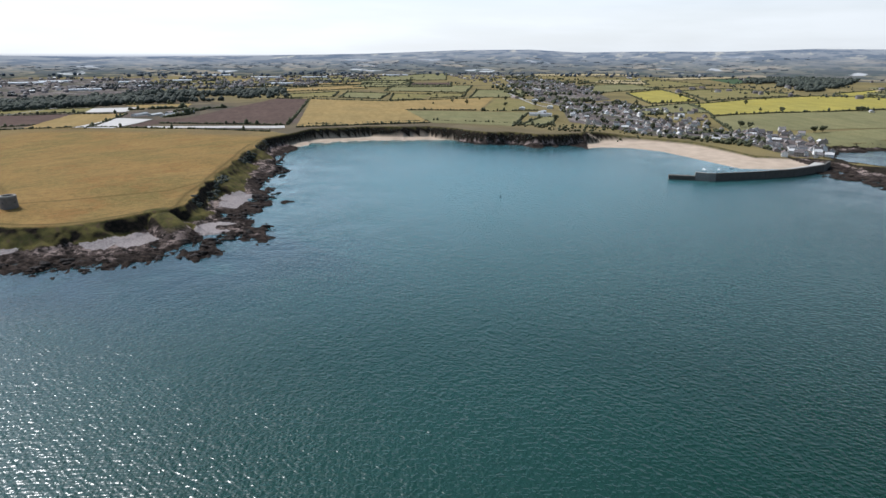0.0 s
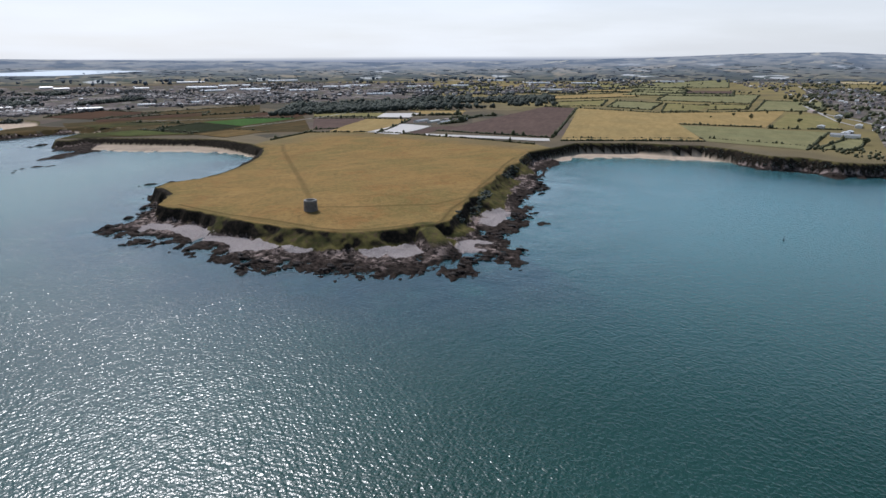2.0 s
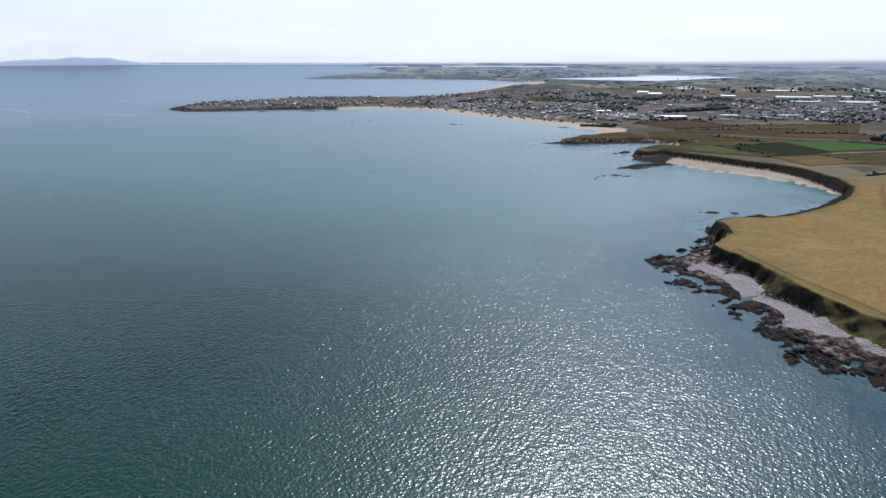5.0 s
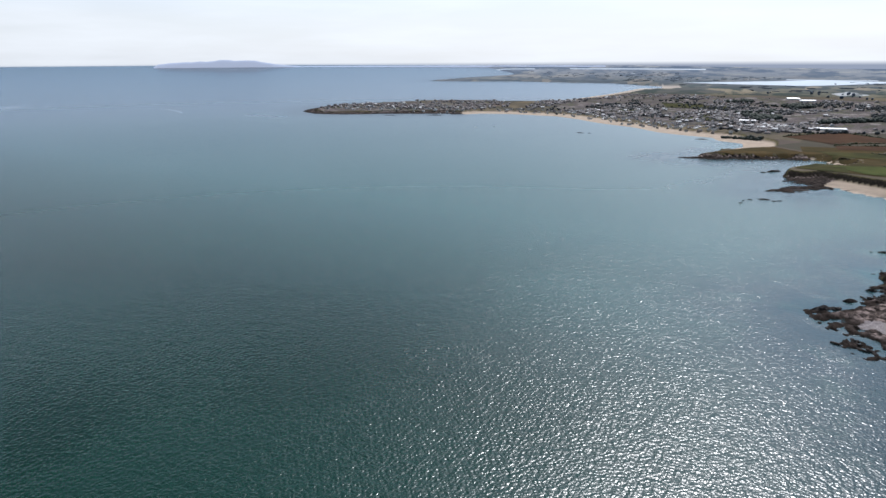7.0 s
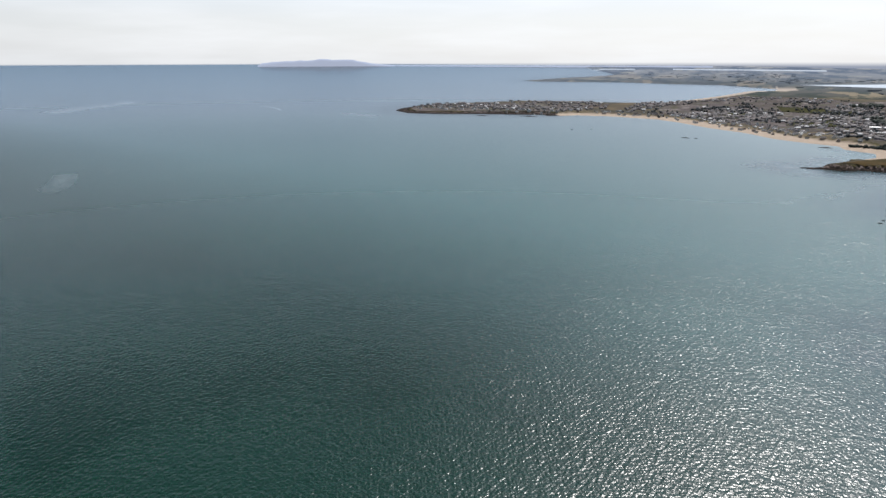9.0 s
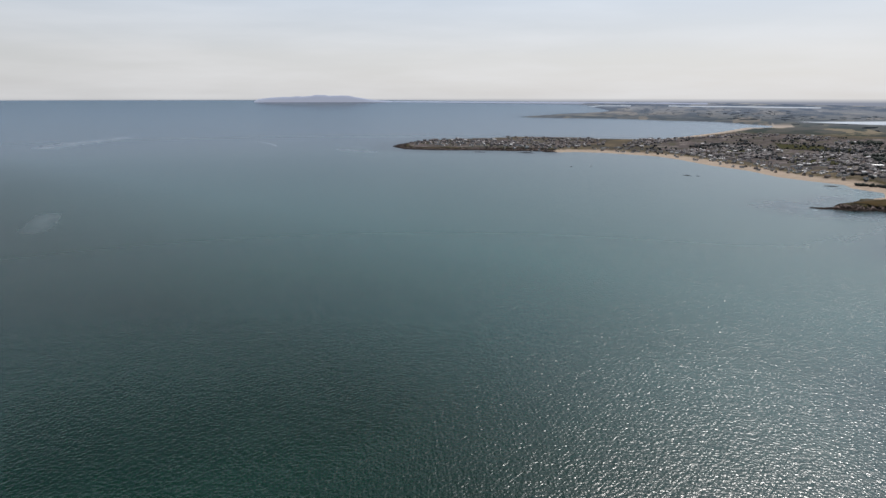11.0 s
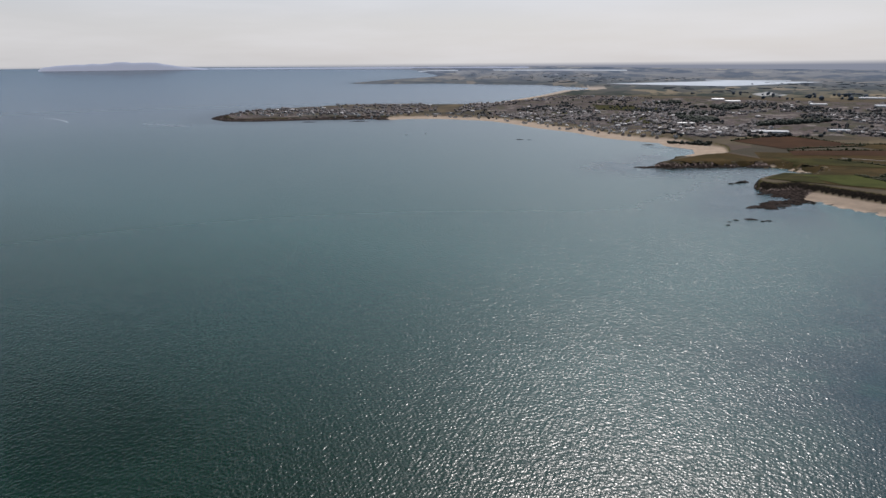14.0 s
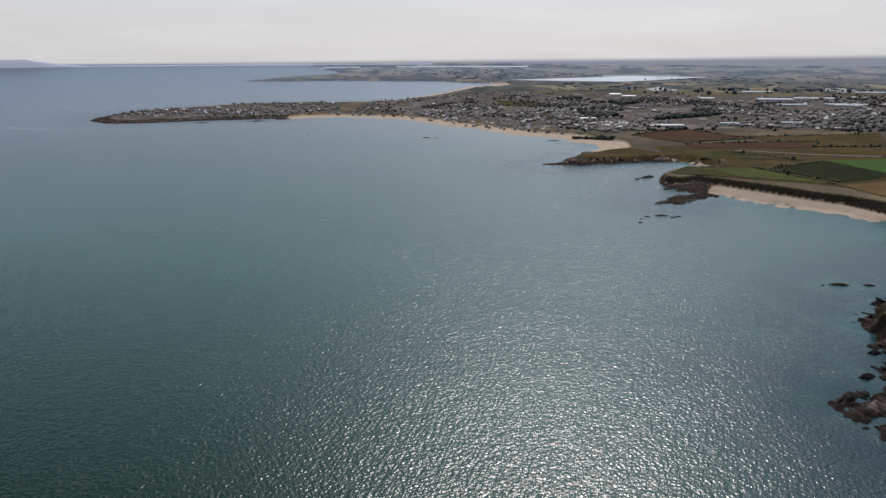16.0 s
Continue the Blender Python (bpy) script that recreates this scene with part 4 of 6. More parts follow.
def inside(x, y, poly):
    hit = np.zeros(x.shape, bool)
    for (ax, ay), (bx, by) in zip(poly, poly[1:] + poly[:1]):
        if ay != by:
            hit ^= ((ay > y) != (by > y)) & (x < (bx - ax) * (y - ay) / (by - ay) + ax)
    return hit


def spots(poly, n, apart=0.0, seed=0):
    """Random places in a polygon, at least so far apart."""
    rng = np.random.default_rng(seed)
    xs, ys = [p[0] for p in poly], [p[1] for p in poly]
    if not apart:
        x, y = rng.uniform(min(xs), max(xs), n * 14), rng.uniform(min(ys), max(ys), n * 14)
        ok = inside(x, y, poly) & (rough_noise(x, y, 170, 2, seed) > rng.uniform(-0.5, 0.5, n * 14))
        return np.stack([x[ok], y[ok]], -1)[:n]
    out = []
    cells = {}
    for _ in range(n * 14):
        x, y = rng.uniform(min(xs), max(xs)), rng.uniform(min(ys), max(ys))
        if not inside(np.array([x]), np.array([y]), poly)[0]:
            continue
        if apart:
            key = (int(x // apart), int(y // apart))
            if any(math.hypot(x - a, y - b) < apart for i in (-1, 0, 1) for j in (-1, 0, 1) for a, b in cells.get((key[0] + i, key[1] + j), ())):
                continue
            cells.setdefault(key, []).append((x, y))
        out.append((x, y))
        if len(out) == n:
            break
    return np.array(out)


def wood(name, poly, n, size, label, material, seed, clump=0.0):
    p = spots(poly, n, 0, seed)
    if clump:
        p = p[rough_noise(p[:, 0] * 0.9 + p[:, 1] * 0.4, p[:, 1] * 0.45 - p[:, 0] * 0.2, clump, 3, seed) > 0.08]
    rng = np.random.default_rng(seed)
    k = far_scale(p[:, 0], p[:, 1])
    r = size * rng.uniform(0.6, 1.35, len(p)) * k
    long = np.where(k < 0.8, 4.0, 1.0)
    sizes = np.stack([r * long, r * rng.uniform(0.8, 1.2, len(p)) / np.sqrt(long), r * rng.uniform(0.75, 1.15, len(p)) * np.where(k < 0.8, 0.35, 1)], -1)
    z = terrain(p[:, 0], p[:, 1]) + sizes[:, 2] * 0.75
    lie = np.where(k < 0.8, radians(24) + rng.choice([0, 1.57], len(p)) + rng.normal(0, 0.15, len(p)), rng.uniform(0, 6.28, len(p)))
    tagged(new(name, lumps(name, np.column_stack([p, z]), sizes, material, rng, turn=lie)), label, "wood", kind="stuff")


field("field_barley", GOLD, [(1063, 1503), (1166, 1285), (830, 812), (612, 914)], "ripe golden barley field above the bay cliffs", (0, 2))
field("field_barley", GOLD, [(1167, 1284), (1494, 1195), (1116, 934), (997, 1054)], "ripe golden barley field", (0, 2))
field("field_pasture", GREEN, [(981, 1030), (1157, 827), (893, 670), (833, 808)], "green pasture above the cliffs", (1,))
field("field_stubble", OLIVE, [(1438, 1142), (1441, 1022), (1218, 847), (1108, 924)], "tan stubble field in strips", (2,))
field("field_ploughed", PLOUGH, [(1010, 1594), (1058, 1506), (624, 957), (492, 1174)], "bare brown ploughed field", (0, 1, 2))
field("field_ploughed", PLOUGH, [(517, 1252), (567, 1243), (453, 1128), (405, 1132)], "bare brown ploughed strip beside the crop fleece", ())
field("field_pasture", GREEN, [(1769, 1491), (1876, 1373), (1548, 1132), (1441, 1242)], "pale green pasture")
field("field_pasture", GREEN, [(1770, 1922), (1983, 1698), (1630, 1423), (1472, 1656)], "pale green pasture")
field("field_pasture", OLIVE, [(1409, 1539), (1459, 1415), (1285, 1291), (1190, 1317)], "dry straw-green pasture", (0, 2, 3))
field("field_pasture", OLIVE, [(1498, 1453), (1584, 1383), (1448, 1274), (1340, 1311)], "dry straw-green pasture", (0, 1, 2))
field("field_pasture", GREEN, [(1341, 1691), (1401, 1549), (1202, 1372), (1162, 1506)], "pale green pasture")
field("field_pasture", OLIVE, [(1119, 1733), (1339, 1734), (1167, 1539), (1046, 1592)], "dry straw-green pasture")
field("field_barley", GOLD, [(1304, 2017), (1753, 2059), (1549, 1836), (1209, 1854)], "straw-coloured strip of barley", (0, 2))
field("field_pasture", GREEN, [(1899, 2633), (2138, 2532), (1871, 2256), (1645, 2283)], "yellow-green pasture far inland")
field("field_pasture", GREEN, [(2138, 2532), (2620, 2433), (2222, 2064), (1922, 2257)], "dull green pasture far inland")
field("field_pasture", OLIVE, [(2618, 1579), (2920, 1394), (2648, 997), (2279, 1062)], "pale yellow-green meadow on the hillside", (1, 2))
field("field_pasture", GREEN, [(2260, 1336), (2460, 1245), (2247, 1036), (1845, 1068)], "dull green pasture on the hillside")
field("field_yellow", RAPE, [(1898, 981), (2181, 995), (1726, 682), (1574, 745)], "bright yellow crop field on the hillside")
field("field_pasture", GREEN, [(1379, 707), (1635, 674), (1402, 526), (1298, 618)], "pale green pasture beside the village")
field("field_stubble", OLIVE, [(2137, 915), (2515, 862), (2170, 550), (1742, 665)], "pale yellow-green meadow on the hillside")
field("field_yellow", RAPE, [(1623, 656), (2203, 504), (1602, 372), (1350, 498)], "bright yellow crop field on the hillside", (0, 2, 3))
field("field_yellow", RAPE, [(2203, 504), (2400, 300), (1920, 220), (1602, 372)], "bright yellow crop field on the hillside", (0, 2))
field("field_pasture", GREEN, [(1332, 495), (1900, 210), (1384, 201), (1177, 393)], "green pasture behind the harbour village", (3,))
field("field_pasture", GREEN, [(1212, 310), (1376, 200), (1226, 150), (1112, 232)], "green pasture behind the harbour village", ())
field("field_pasture", RAPE, [(2404, 511), (2904, 448), (2277, 346), (2258, 441)], "yellow-green crop on the hillside")
field("field_greens", CLOVER, [(3050, 1170), (3330, 1010), (3250, 900), (2801, 962)], "blue-green field on the hillside", (0, 2))
field("field_stubble", STRAW, [(2960, 1400), (3290, 1190), (3330, 1050), (2960, 1250)], "pale straw field on the hillside", (0, 2))
field("field_stubble", STRAW, [(2880, 2040), (3190, 1700), (3090, 1570), (2760, 1930)], "pale straw field far up the valley", (0, 2))
field("field_pasture", GREEN, [(1096, 748), (1121, 730), (972, 644), (920, 675)], "small green paddock above the cliffs")
field("field_barley", GOLD, [(441, 1480), (531, 1417), (365, 1164), (294, 1242)], "golden field behind the headland", (0, 1))
field("field_ploughed", PLOUGH, [(330, 1539), (446, 1477), (325, 1297), (274, 1293)], "bare brown field", (0, 2))
field("field_barley", OLIVE, [(358, 1665), (536, 1611), (478, 1508), (341, 1589)], "straw-coloured field", (0, 2))
field("field_barley", GOLD, [(614, 1648), (754, 1580), (684, 1466), (609, 1535)], "golden strip of barley before the wood", (0,))
field("field_meadow", HEATH, [(-150, 1350), (-215, 1700), (350, 1800), (262, 1252)], "dull brown-green grazing between the fields", (), 0.3)
field("field_greens", BRIGHT, [(79, 1565), (184, 1620), (290, 1560), (150, 1425)], "bright green vegetable field", (1,), 0.9)
field("field_brassica", DARKCROP, [(-24, 1436), (76, 1555), (150, 1420), (62, 1335)], "dark green brassica field", (0, 3), 0.9)
field("field_ploughed", SOIL, [(-274, 1874), (-174, 2038), (-8, 1885), (-158, 1766)], "brown field near the small beach", (0, 1, 2), 0.9)
field("field_ploughed", SOIL, [(-152, 1739), (118, 1856), (90, 1748), (-141, 1675)], "brown field above the inlet", (0, 1), 0.9)
field("field_rough_grass", GRASSY, [(-179, 1632), (-78, 1645), (42, 1553), (-126, 1550)], "rough green grass above the inlet", (1,), 0.9)
field("field_rough_grass", GRASSY, [(-176, 1350), (-152, 1425), (-110, 1430), (-92, 1336)], "rough green grass capping the rocky point", (), 0.9)
field("field_rough_grass", MEADOW_GREEN, [(-130, 1410), (-49, 1446), (50, 1317), (-70, 1338)], "rough green field above the cove cliffs", (1,), 0.9)
field("field_meadow", HEATH, [(-352, 1488), (-280, 1680), (-190, 1595), (-208, 1556)], "dry grass on the low point", (), 0.9)
field("field_stubble", TANGRASS, [(56, 1310), (128, 1365), (190, 1300), (100, 1225)], "tan grazed field above the cove cliffs", (1,), 0.9)
field("field_stubble", HEATH, [(-50, 1892), (273, 2037), (240, 1800), (91, 1760)], "dull brown-green fields before the town", (0, 2), 0.9)
field("field_stubble", SOIL, [(286, 1570), (180, 1640), (240, 1780), (360, 1700)], "brown stubble field", (0, 2), 0.9)
field("crop_fleece_field", FLEECE, [(479, 1339), (520, 1264), (398, 1130), (354, 1193)], "field covered with white crop fleece", (), 0.9)
field("crop_fleece_field", FLEECE, [(526, 1600), (610, 1555), (543, 1459), (478, 1508)], "field covered with white crop fleece", (), 0.9)
field("crop_fleece_field", FLEECE, [(449, 1122), (613, 950), (596, 922), (440, 1090)], "long strip of white crop fleece", (), 0.9)
field("field_rough_grass", GRASSY, [(-1000, 2537), (-848, 2622), (-814, 2370), (-968, 2287)], "dull green playing fields inside the town", (0, 2), 0.9, 30)
field("field_rough_grass", GRASSY, [(-685, 2406), (-525, 2478), (-524, 2264), (-670, 2234)], "dull green playing fields inside the town", (0, 2), 0.9, 30)
field("field_rough_grass", GRASSY, [(-911, 2921), (-622, 2914), (-612, 2736), (-833, 2727)], "dull green fields inside the town", (0, 2), 0.9, 30)
for k in range(96):  # the patchwork further inland, field against field
    i, j = k % 24, k // 24
    t = radians(30)
    step_x, step_y = 205.0, 150.0

    def corner(a, b):
        u, v = (a - 2) * step_x, b * step_y
        u, v = u + 60 * float(soft_noise(np.array([a * 1.7]), np.array([b * 2.3]), 1.0, 81)), v + 45 * float(soft_noise(np.array([a * 2.1]), np.array([b * 1.3]), 1.0, 82))
        az, r = radians(-6) - u / 2900.0, 2480 + v
        return CX - math.sin(az) * r, CY + math.cos(az) * r

    quad = [corner(i, j), corner(i + 1, j), corner(i + 1, j + 1), corner(i, j + 1)]
    if shore(np.array([quad[0][0]]), np.array([quad[0][1]]))[0][0] < 300 or quad[0][0] < 950 or any(inside(np.array([x]), np.array([y]), VALLEY)[0] for x, y in quad) or RNG.uniform() < 0.12:
        continue
    tone = int(RNG.integers(8))
    field("field_far", (GREEN, OLIVE, GOLD, OLIVE, CLOVER, PLOUGH, STRAW, GREEN)[tone], quad, ("pale green pasture", "dry straw-green pasture", "golden barley field", "dry straw-green pasture", "blue-green ley", "brown ploughed field", "pale straw field", "pale green pasture")[tone] + " inland among hedges", (0, 1), 0.8, 24, 4.2)

hedge(HEDGE_BANK, 2.4)
hedge([(637, 945), (868, 835), (940, 700)], 1.6, 0.4)
hedge([(570, 1500), (640, 1488), (690, 1470)], 5.5, 0)
hedge([(556, 1290), (610, 1310), (650, 1370), (700, 1400)], 5, 0)
hedge([(590, 1352), (640, 1330)], 3.2, 0)
hedge([(640, 1420), (760, 1412)], 4.5, 0.1)
wood("wood_belt", [(240, 1650), (380, 2000), (900, 2080), (1349, 2113), (1063, 1600), (600, 1660)], 1500, 7, "dense dark green belt of woodland", WOOD_LEAF, 3)
wood("wood_hill", [(2892, 959), (3236, 1037), (3480, 838), (3420, 631), (3026, 599), (2420, 583), (2826, 816)], 1300, 8.5, "dark wood on the hillside", WOOD_LEAF, 4)
wood("village_trees", [(1376, 894), (1661, 896), (2645, 1576), (2700, 2000), (2300, 2000), (1445, 1012)], 900, 5.0, "dark trees and gardens among the village houses", LEAF, 5, 70)
wood("village_trees", [(1376, 894), (1600, 860), (1198, 431), (1036, 259), (991, 230), (1030, 500), (1060, 660)], 700, 3.6, "garden shrubs among the village houses", LEAF, 6, 45)
wood("town_trees", [(-340, 1900), (-1150, 2260), (-1300, 2700), (-1150, 3300), (-300, 3350), (300, 2600), (-60, 2050)], 3000, 4.4, "dark belts of trees among the town houses", HAZED_LEAF, 8, 120)
wood("farmland_trees", [(-60, 2000), (300, 2600), (-200, 3330), (700, 3350), (1600, 3000), (2500, 2500), (1500, 2100), (400, 2100)], 4200, 4.8, "belts of trees and hedges across the plain", HAZED_LEAF, 9, 120)
wood("town_wood", [(-700, 3080), (-380, 2900), (-330, 2980), (-640, 3190)], 260, 6.5, "dark wood inside the town", WOOD_LEAF, 14)
wood("town_wood", [(-540, 2560), (-420, 2330), (-350, 2380), (-430, 2690)], 220, 6.5, "dark wood inside the town", WOOD_LEAF, 15)
wood("town_wood", [(-250, 2270), (-90, 2420), (-50, 2510), (-230, 2370)], 150, 6, "dark wood at the edge of the town", WOOD_LEAF, 16)
wood("farmland_trees", [(1500, 2100), (2500, 2400), (3300, 900), (3000, 0), (1900, 250), (2500, 1450)], 800, 3.4, "hedgerow trees on the hill farms", WOOD_LEAF, 10, 60)
wood("cliff_scrub", [(940, 700), (1060, 560), (1060, 440), (1030, 440), (900, 560), (900, 680)], 120, 2.4, "low scrub above the beach", LEAF, 11)
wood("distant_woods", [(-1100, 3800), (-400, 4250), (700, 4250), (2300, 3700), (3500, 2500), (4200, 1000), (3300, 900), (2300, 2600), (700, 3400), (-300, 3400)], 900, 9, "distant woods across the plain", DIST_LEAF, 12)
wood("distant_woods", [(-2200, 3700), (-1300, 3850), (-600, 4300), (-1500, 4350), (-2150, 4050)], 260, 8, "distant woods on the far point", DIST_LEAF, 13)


# a row of leafy lumps added in place of a low dark cliff
wood("low_cliff_lumps", [(-416, 1842), (-316, 1822), (-312, 1834), (-414, 1856)], 90, 3.2, "dark leafy lumps in place of the low dark cliff behind the small beach", WOOD_LEAF, 18)


def cliff_bushes():
    """Dark scrub clinging to the cliff faces round the bay."""
    rng = np.random.default_rng(17)
    pts = []
    line = BAY_BRINK + [q for q in HEADLAND_BRINK if q[0] > 230]
    for (ax, ay), (bx, by) in zip(line, line[1:]):
        long = math.hypot(bx - ax, by - ay)
        nx, ny = (by - ay) / long, -(bx - ax) / long
        if within_brink(np.array([(ax + bx) / 2 + nx * 4]), np.array([(ay + by) / 2 + ny * 4]))[0] > 0:
            nx, ny = -nx, -ny
        n = int(long * 1.0)
        u, out = rng.uniform(0, 1, n), rng.uniform(1.5, 10, n)
        pts.append(np.stack([ax + (bx - ax) * u + nx * out, ay + (by - ay) * u + ny * out], -1))
    p = np.concatenate(pts)
    p = p[soft_noise(p[:, 0], p[:, 1], 26, 19) > -0.45]
    z = terrain(p[:, 0], p[:, 1])
    p, z = p[z > 5], z[z > 5]
    r = rng.uniform(0.9, 2.1, len(p)) * np.where(p[:, 0] > 440, 0.55, 1.0)
    tagged(new("cliff_scrub", lumps("cliff_scrub", np.column_stack([p, z + 0.1 * r]), np.stack([r * 1.3, r * 1.3, r * 0.7], -1), WOOD_LEAF, rng)), "dark scrub clinging to the cliffs of the bay", "scrub", kind="stuff")


cliff_bushes()


# ---- the tower on the headland ----
def lathe(bm, rings, n=48):
    rows = [[bm.verts.new((r * math.cos(6.28318 * k / n), r * math.sin(6.28318 * k / n), z)) for k in range(n)] for r, z in rings]
    for a, b in zip(rows, rows[1:]):
        for k in range(n):
            bm.faces.new((a[k], a[(k + 1) % n], b[(k + 1) % n], b[k]))
    return rows


def round_tower():
    x, y = 119.6, 585.5
    z = float(terrain(np.array([x]), np.array([y]))[0])
    t = base("round_tower", x, y, z - 0.4, 0, "squat round grey stone coastal defence tower on dry grass", "tower")
    bm = bmesh.new()
    rows = lathe(bm, [(6.55, -0.5), (6.5, 0.6), (6.3, 3.5), (6.1, 7.2), (6.02, 8.6)])
    part("wall", bm, STONE, t)
    bm = bmesh.new()
    lathe(bm, [(6.02, 8.6), (6.25, 8.7), (6.25, 9.05), (6.05, 9.15), (6.05, 9.95), (5.9, 10.1), (4.4, 10.1), (4.35, 9.9), (4.3, 8.3), (4.3, 8.2)])
    part("parapet", bm, COPING, t, "paler weathered stone parapet")
    bm = bmesh.new()
    rows = lathe(bm, [(4.32, 8.3), (2.0, 8.45), (0.05, 8.5)])
    part("roof_deck", bm, STONE, t)
    for a, h, w, tall, name in ((100, 4.6, 1.2, 2.2, "doorway"), (-60, 5.0, 0.7, 1.1, "window"), (215, 5.0, 0.7, 1.1, "window")):
        bm = bmesh.new()
        box(bm, 5.9, 6.32, -w / 2, w / 2, h - tall / 2, h + tall / 2)
        o = part(name, bm, DARK, t, "dark opening in the stone wall")
        o.rotation_euler = (0, 0, radians(a))


round_tower()


# ---- rocks of the shore ----
def shore_rocks():
    rng = np.random.default_rng(21)
    x, y = rng.uniform(-110, 480, 90000), rng.uniform(390, 860, 90000)
    d, w, k, sand = shore(x, y)
    z, rock, shingle, *_ = terrain(x, y, True)
    keep = (sand < 0.5) & (d > -14) & (d < w * (0.5 + 0.25 * soft_noise(x, y, 40, 57))) & (shingle < 0.3) & (rng.uniform(0, 1, len(x)) < np.where(d < 0, 0.10 * np.exp(d / 5), 0.20)) & (soft_noise(x, y, 17, 55) > -0.05)
    x, y, z, d = x[keep][:1900], y[keep][:1900], z[keep][:1900], d[keep][:1900]
    r = rng.lognormal(0.2, 0.6, len(x))
    r = np.clip(np.where(d < 0, r * 0.8, r), 0.5, 2.4)
    sizes = np.stack([r * 1.9, r * 0.85, r * 0.55], -1)
    z = np.maximum(z, -0.3) + r * 0.12
    turn = radians(-52) + rng.normal(0, 0.35, len(x))
    tagged(new("shore_rocks", lumps("shore_rocks", np.column_stack([x, y, z]), sizes, ROCK, rng, False, 0.3, turn)), "jumbled dark tilted rock slabs along the foreshore", "rocks", kind="stuff")


shore_rocks()


def skerry(x, y, length, width, height, turn, seed):
    """One craggy rock, its edge under water."""
    rows, spokes = 16, 48
    u, a = np.meshgrid(np.linspace(0, 1, rows + 1)[1:], np.arange(spokes) * 2 * np.pi / spokes, indexing="ij")
    edge = 1 + 0.35 * soft_noise(np.cos(a) * 3, np.sin(a) * 3, 1.3, seed) + 0.15 * soft_noise(np.cos(a) * 9, np.sin(a) * 9, 1.3, seed + 1)
    px, py = np.cos(a) * u * edge * length / 2, np.sin(a) * u * edge * width / 2
    crag = 1 - 1.5 * np.abs(rough_noise(px * width / length * 1.3 + seed * 31, py * 1.6, width * 0.45, 4, seed, 0.6))
    pz = height * (1 - u ** 1.5) * (0.45 + 0.75 * crag) - 0.9 * u ** 3
    v = np.concatenate([[(0, 0, height * 0.9)], np.stack([px, py, pz], -1).reshape(-1, 3)])
    k = np.arange(spokes)
    tris = [np.stack([k * 0, 1 + k, 1 + (k + 1) % spokes], -1)]
    for r in range(rows - 1):
        p, q = 1 + r * spokes + k, 1 + r * spokes + (k + 1) % spokes
        tris += [np.stack([p, p + spokes, q + spokes], -1), np.stack([p, q + spokes, q], -1)]
    me = sheet("skerry", v, np.concatenate(tris), ROCK)
    ob = tagged(new("skerry", me), "dark wet rock rising out of the sea" if length > 12 else "small dark rock awash in the sea", "rock", "skerries off the headland")
    ob.matrix_world = pose(x, y, 0, 0, 0, turn)


HEADLAND_ROCKS = [(-58, 672, 30, 9, 3.4, 52), (-41, 706, 16, 7, 2.6, 40), (-28, 746, 11, 6, 2.4, 20), (-22, 890, 22, 7, 2.0, 12), (2, 897, 15, 4, 1.2, 8), (-36, 884, 5, 3, 0.7, 0), (-14, 720, 12, 6, 2.4, 60), (-56, 640, 5, 3, 0.8, 30), (-5, 565, 5, 3, 0.8, 60), (45, 486, 14, 8, 2.0, 70)]
BAY_ROCKS = [(329, 521, 9, 4, 1.2, 20), (252, 424, 16, 7, 1.6, 120), (196, 412, 9, 5, 1.2, 60), (150, 425, 6, 4, 0.9, 60), (105, 440, 6, 4, 0.8, 60), (62, 478, 9, 6, 1.6, 70), (348, 560, 12, 5, 1.4, 20), (405, 640, 18, 6, 1.6, 25), (425, 660, 16, 6, 1.4, 25), (866, 506, 24, 8, 1.5, 30)]
SOUTH_ROCKS = [(-85, 1247, 16, 6, 1.0, 30), (-57, 1237, 12, 5, 0.9, 30), (-36, 1228, 14, 5, 0.9, -20), (-14, 1210, 9, 4, 0.8, -30), (-159, 1106, 10, 4, 1.0, 20), (-202, 1079, 7, 3, 0.7, 10), (-208, 1387, 12, 5, 1.6, 60), (-180, 1104, 22, 7, 1.5, 15), (-196, 1092, 9, 4, 1.0, 0), (-202, 1060, 9, 4, 0.9, 10), (-165, 1100, 10, 4, 1.0, 20), (-212, 1372, 34, 9, 3.0, 48), (-226, 1352, 12, 5, 1.6, 30), (-769, 1766, 30, 7, 1.6, 8), (-745, 1772, 14, 5, 1.2, 8), (-450, 1800, 36, 9, 1.6, 20), (-1612, 1925, 60, 14, 1.5, 20), (-1470, 2020, 70, 14, 2.2, 24), (-180, 1185, 40, 14, 1.8, 55), (-150, 1206, 46, 16, 2.2, 48)]
for k, row in enumerate(HEADLAND_ROCKS + BAY_ROCKS + SOUTH_ROCKS):
    skerry(*row, 100 + k)


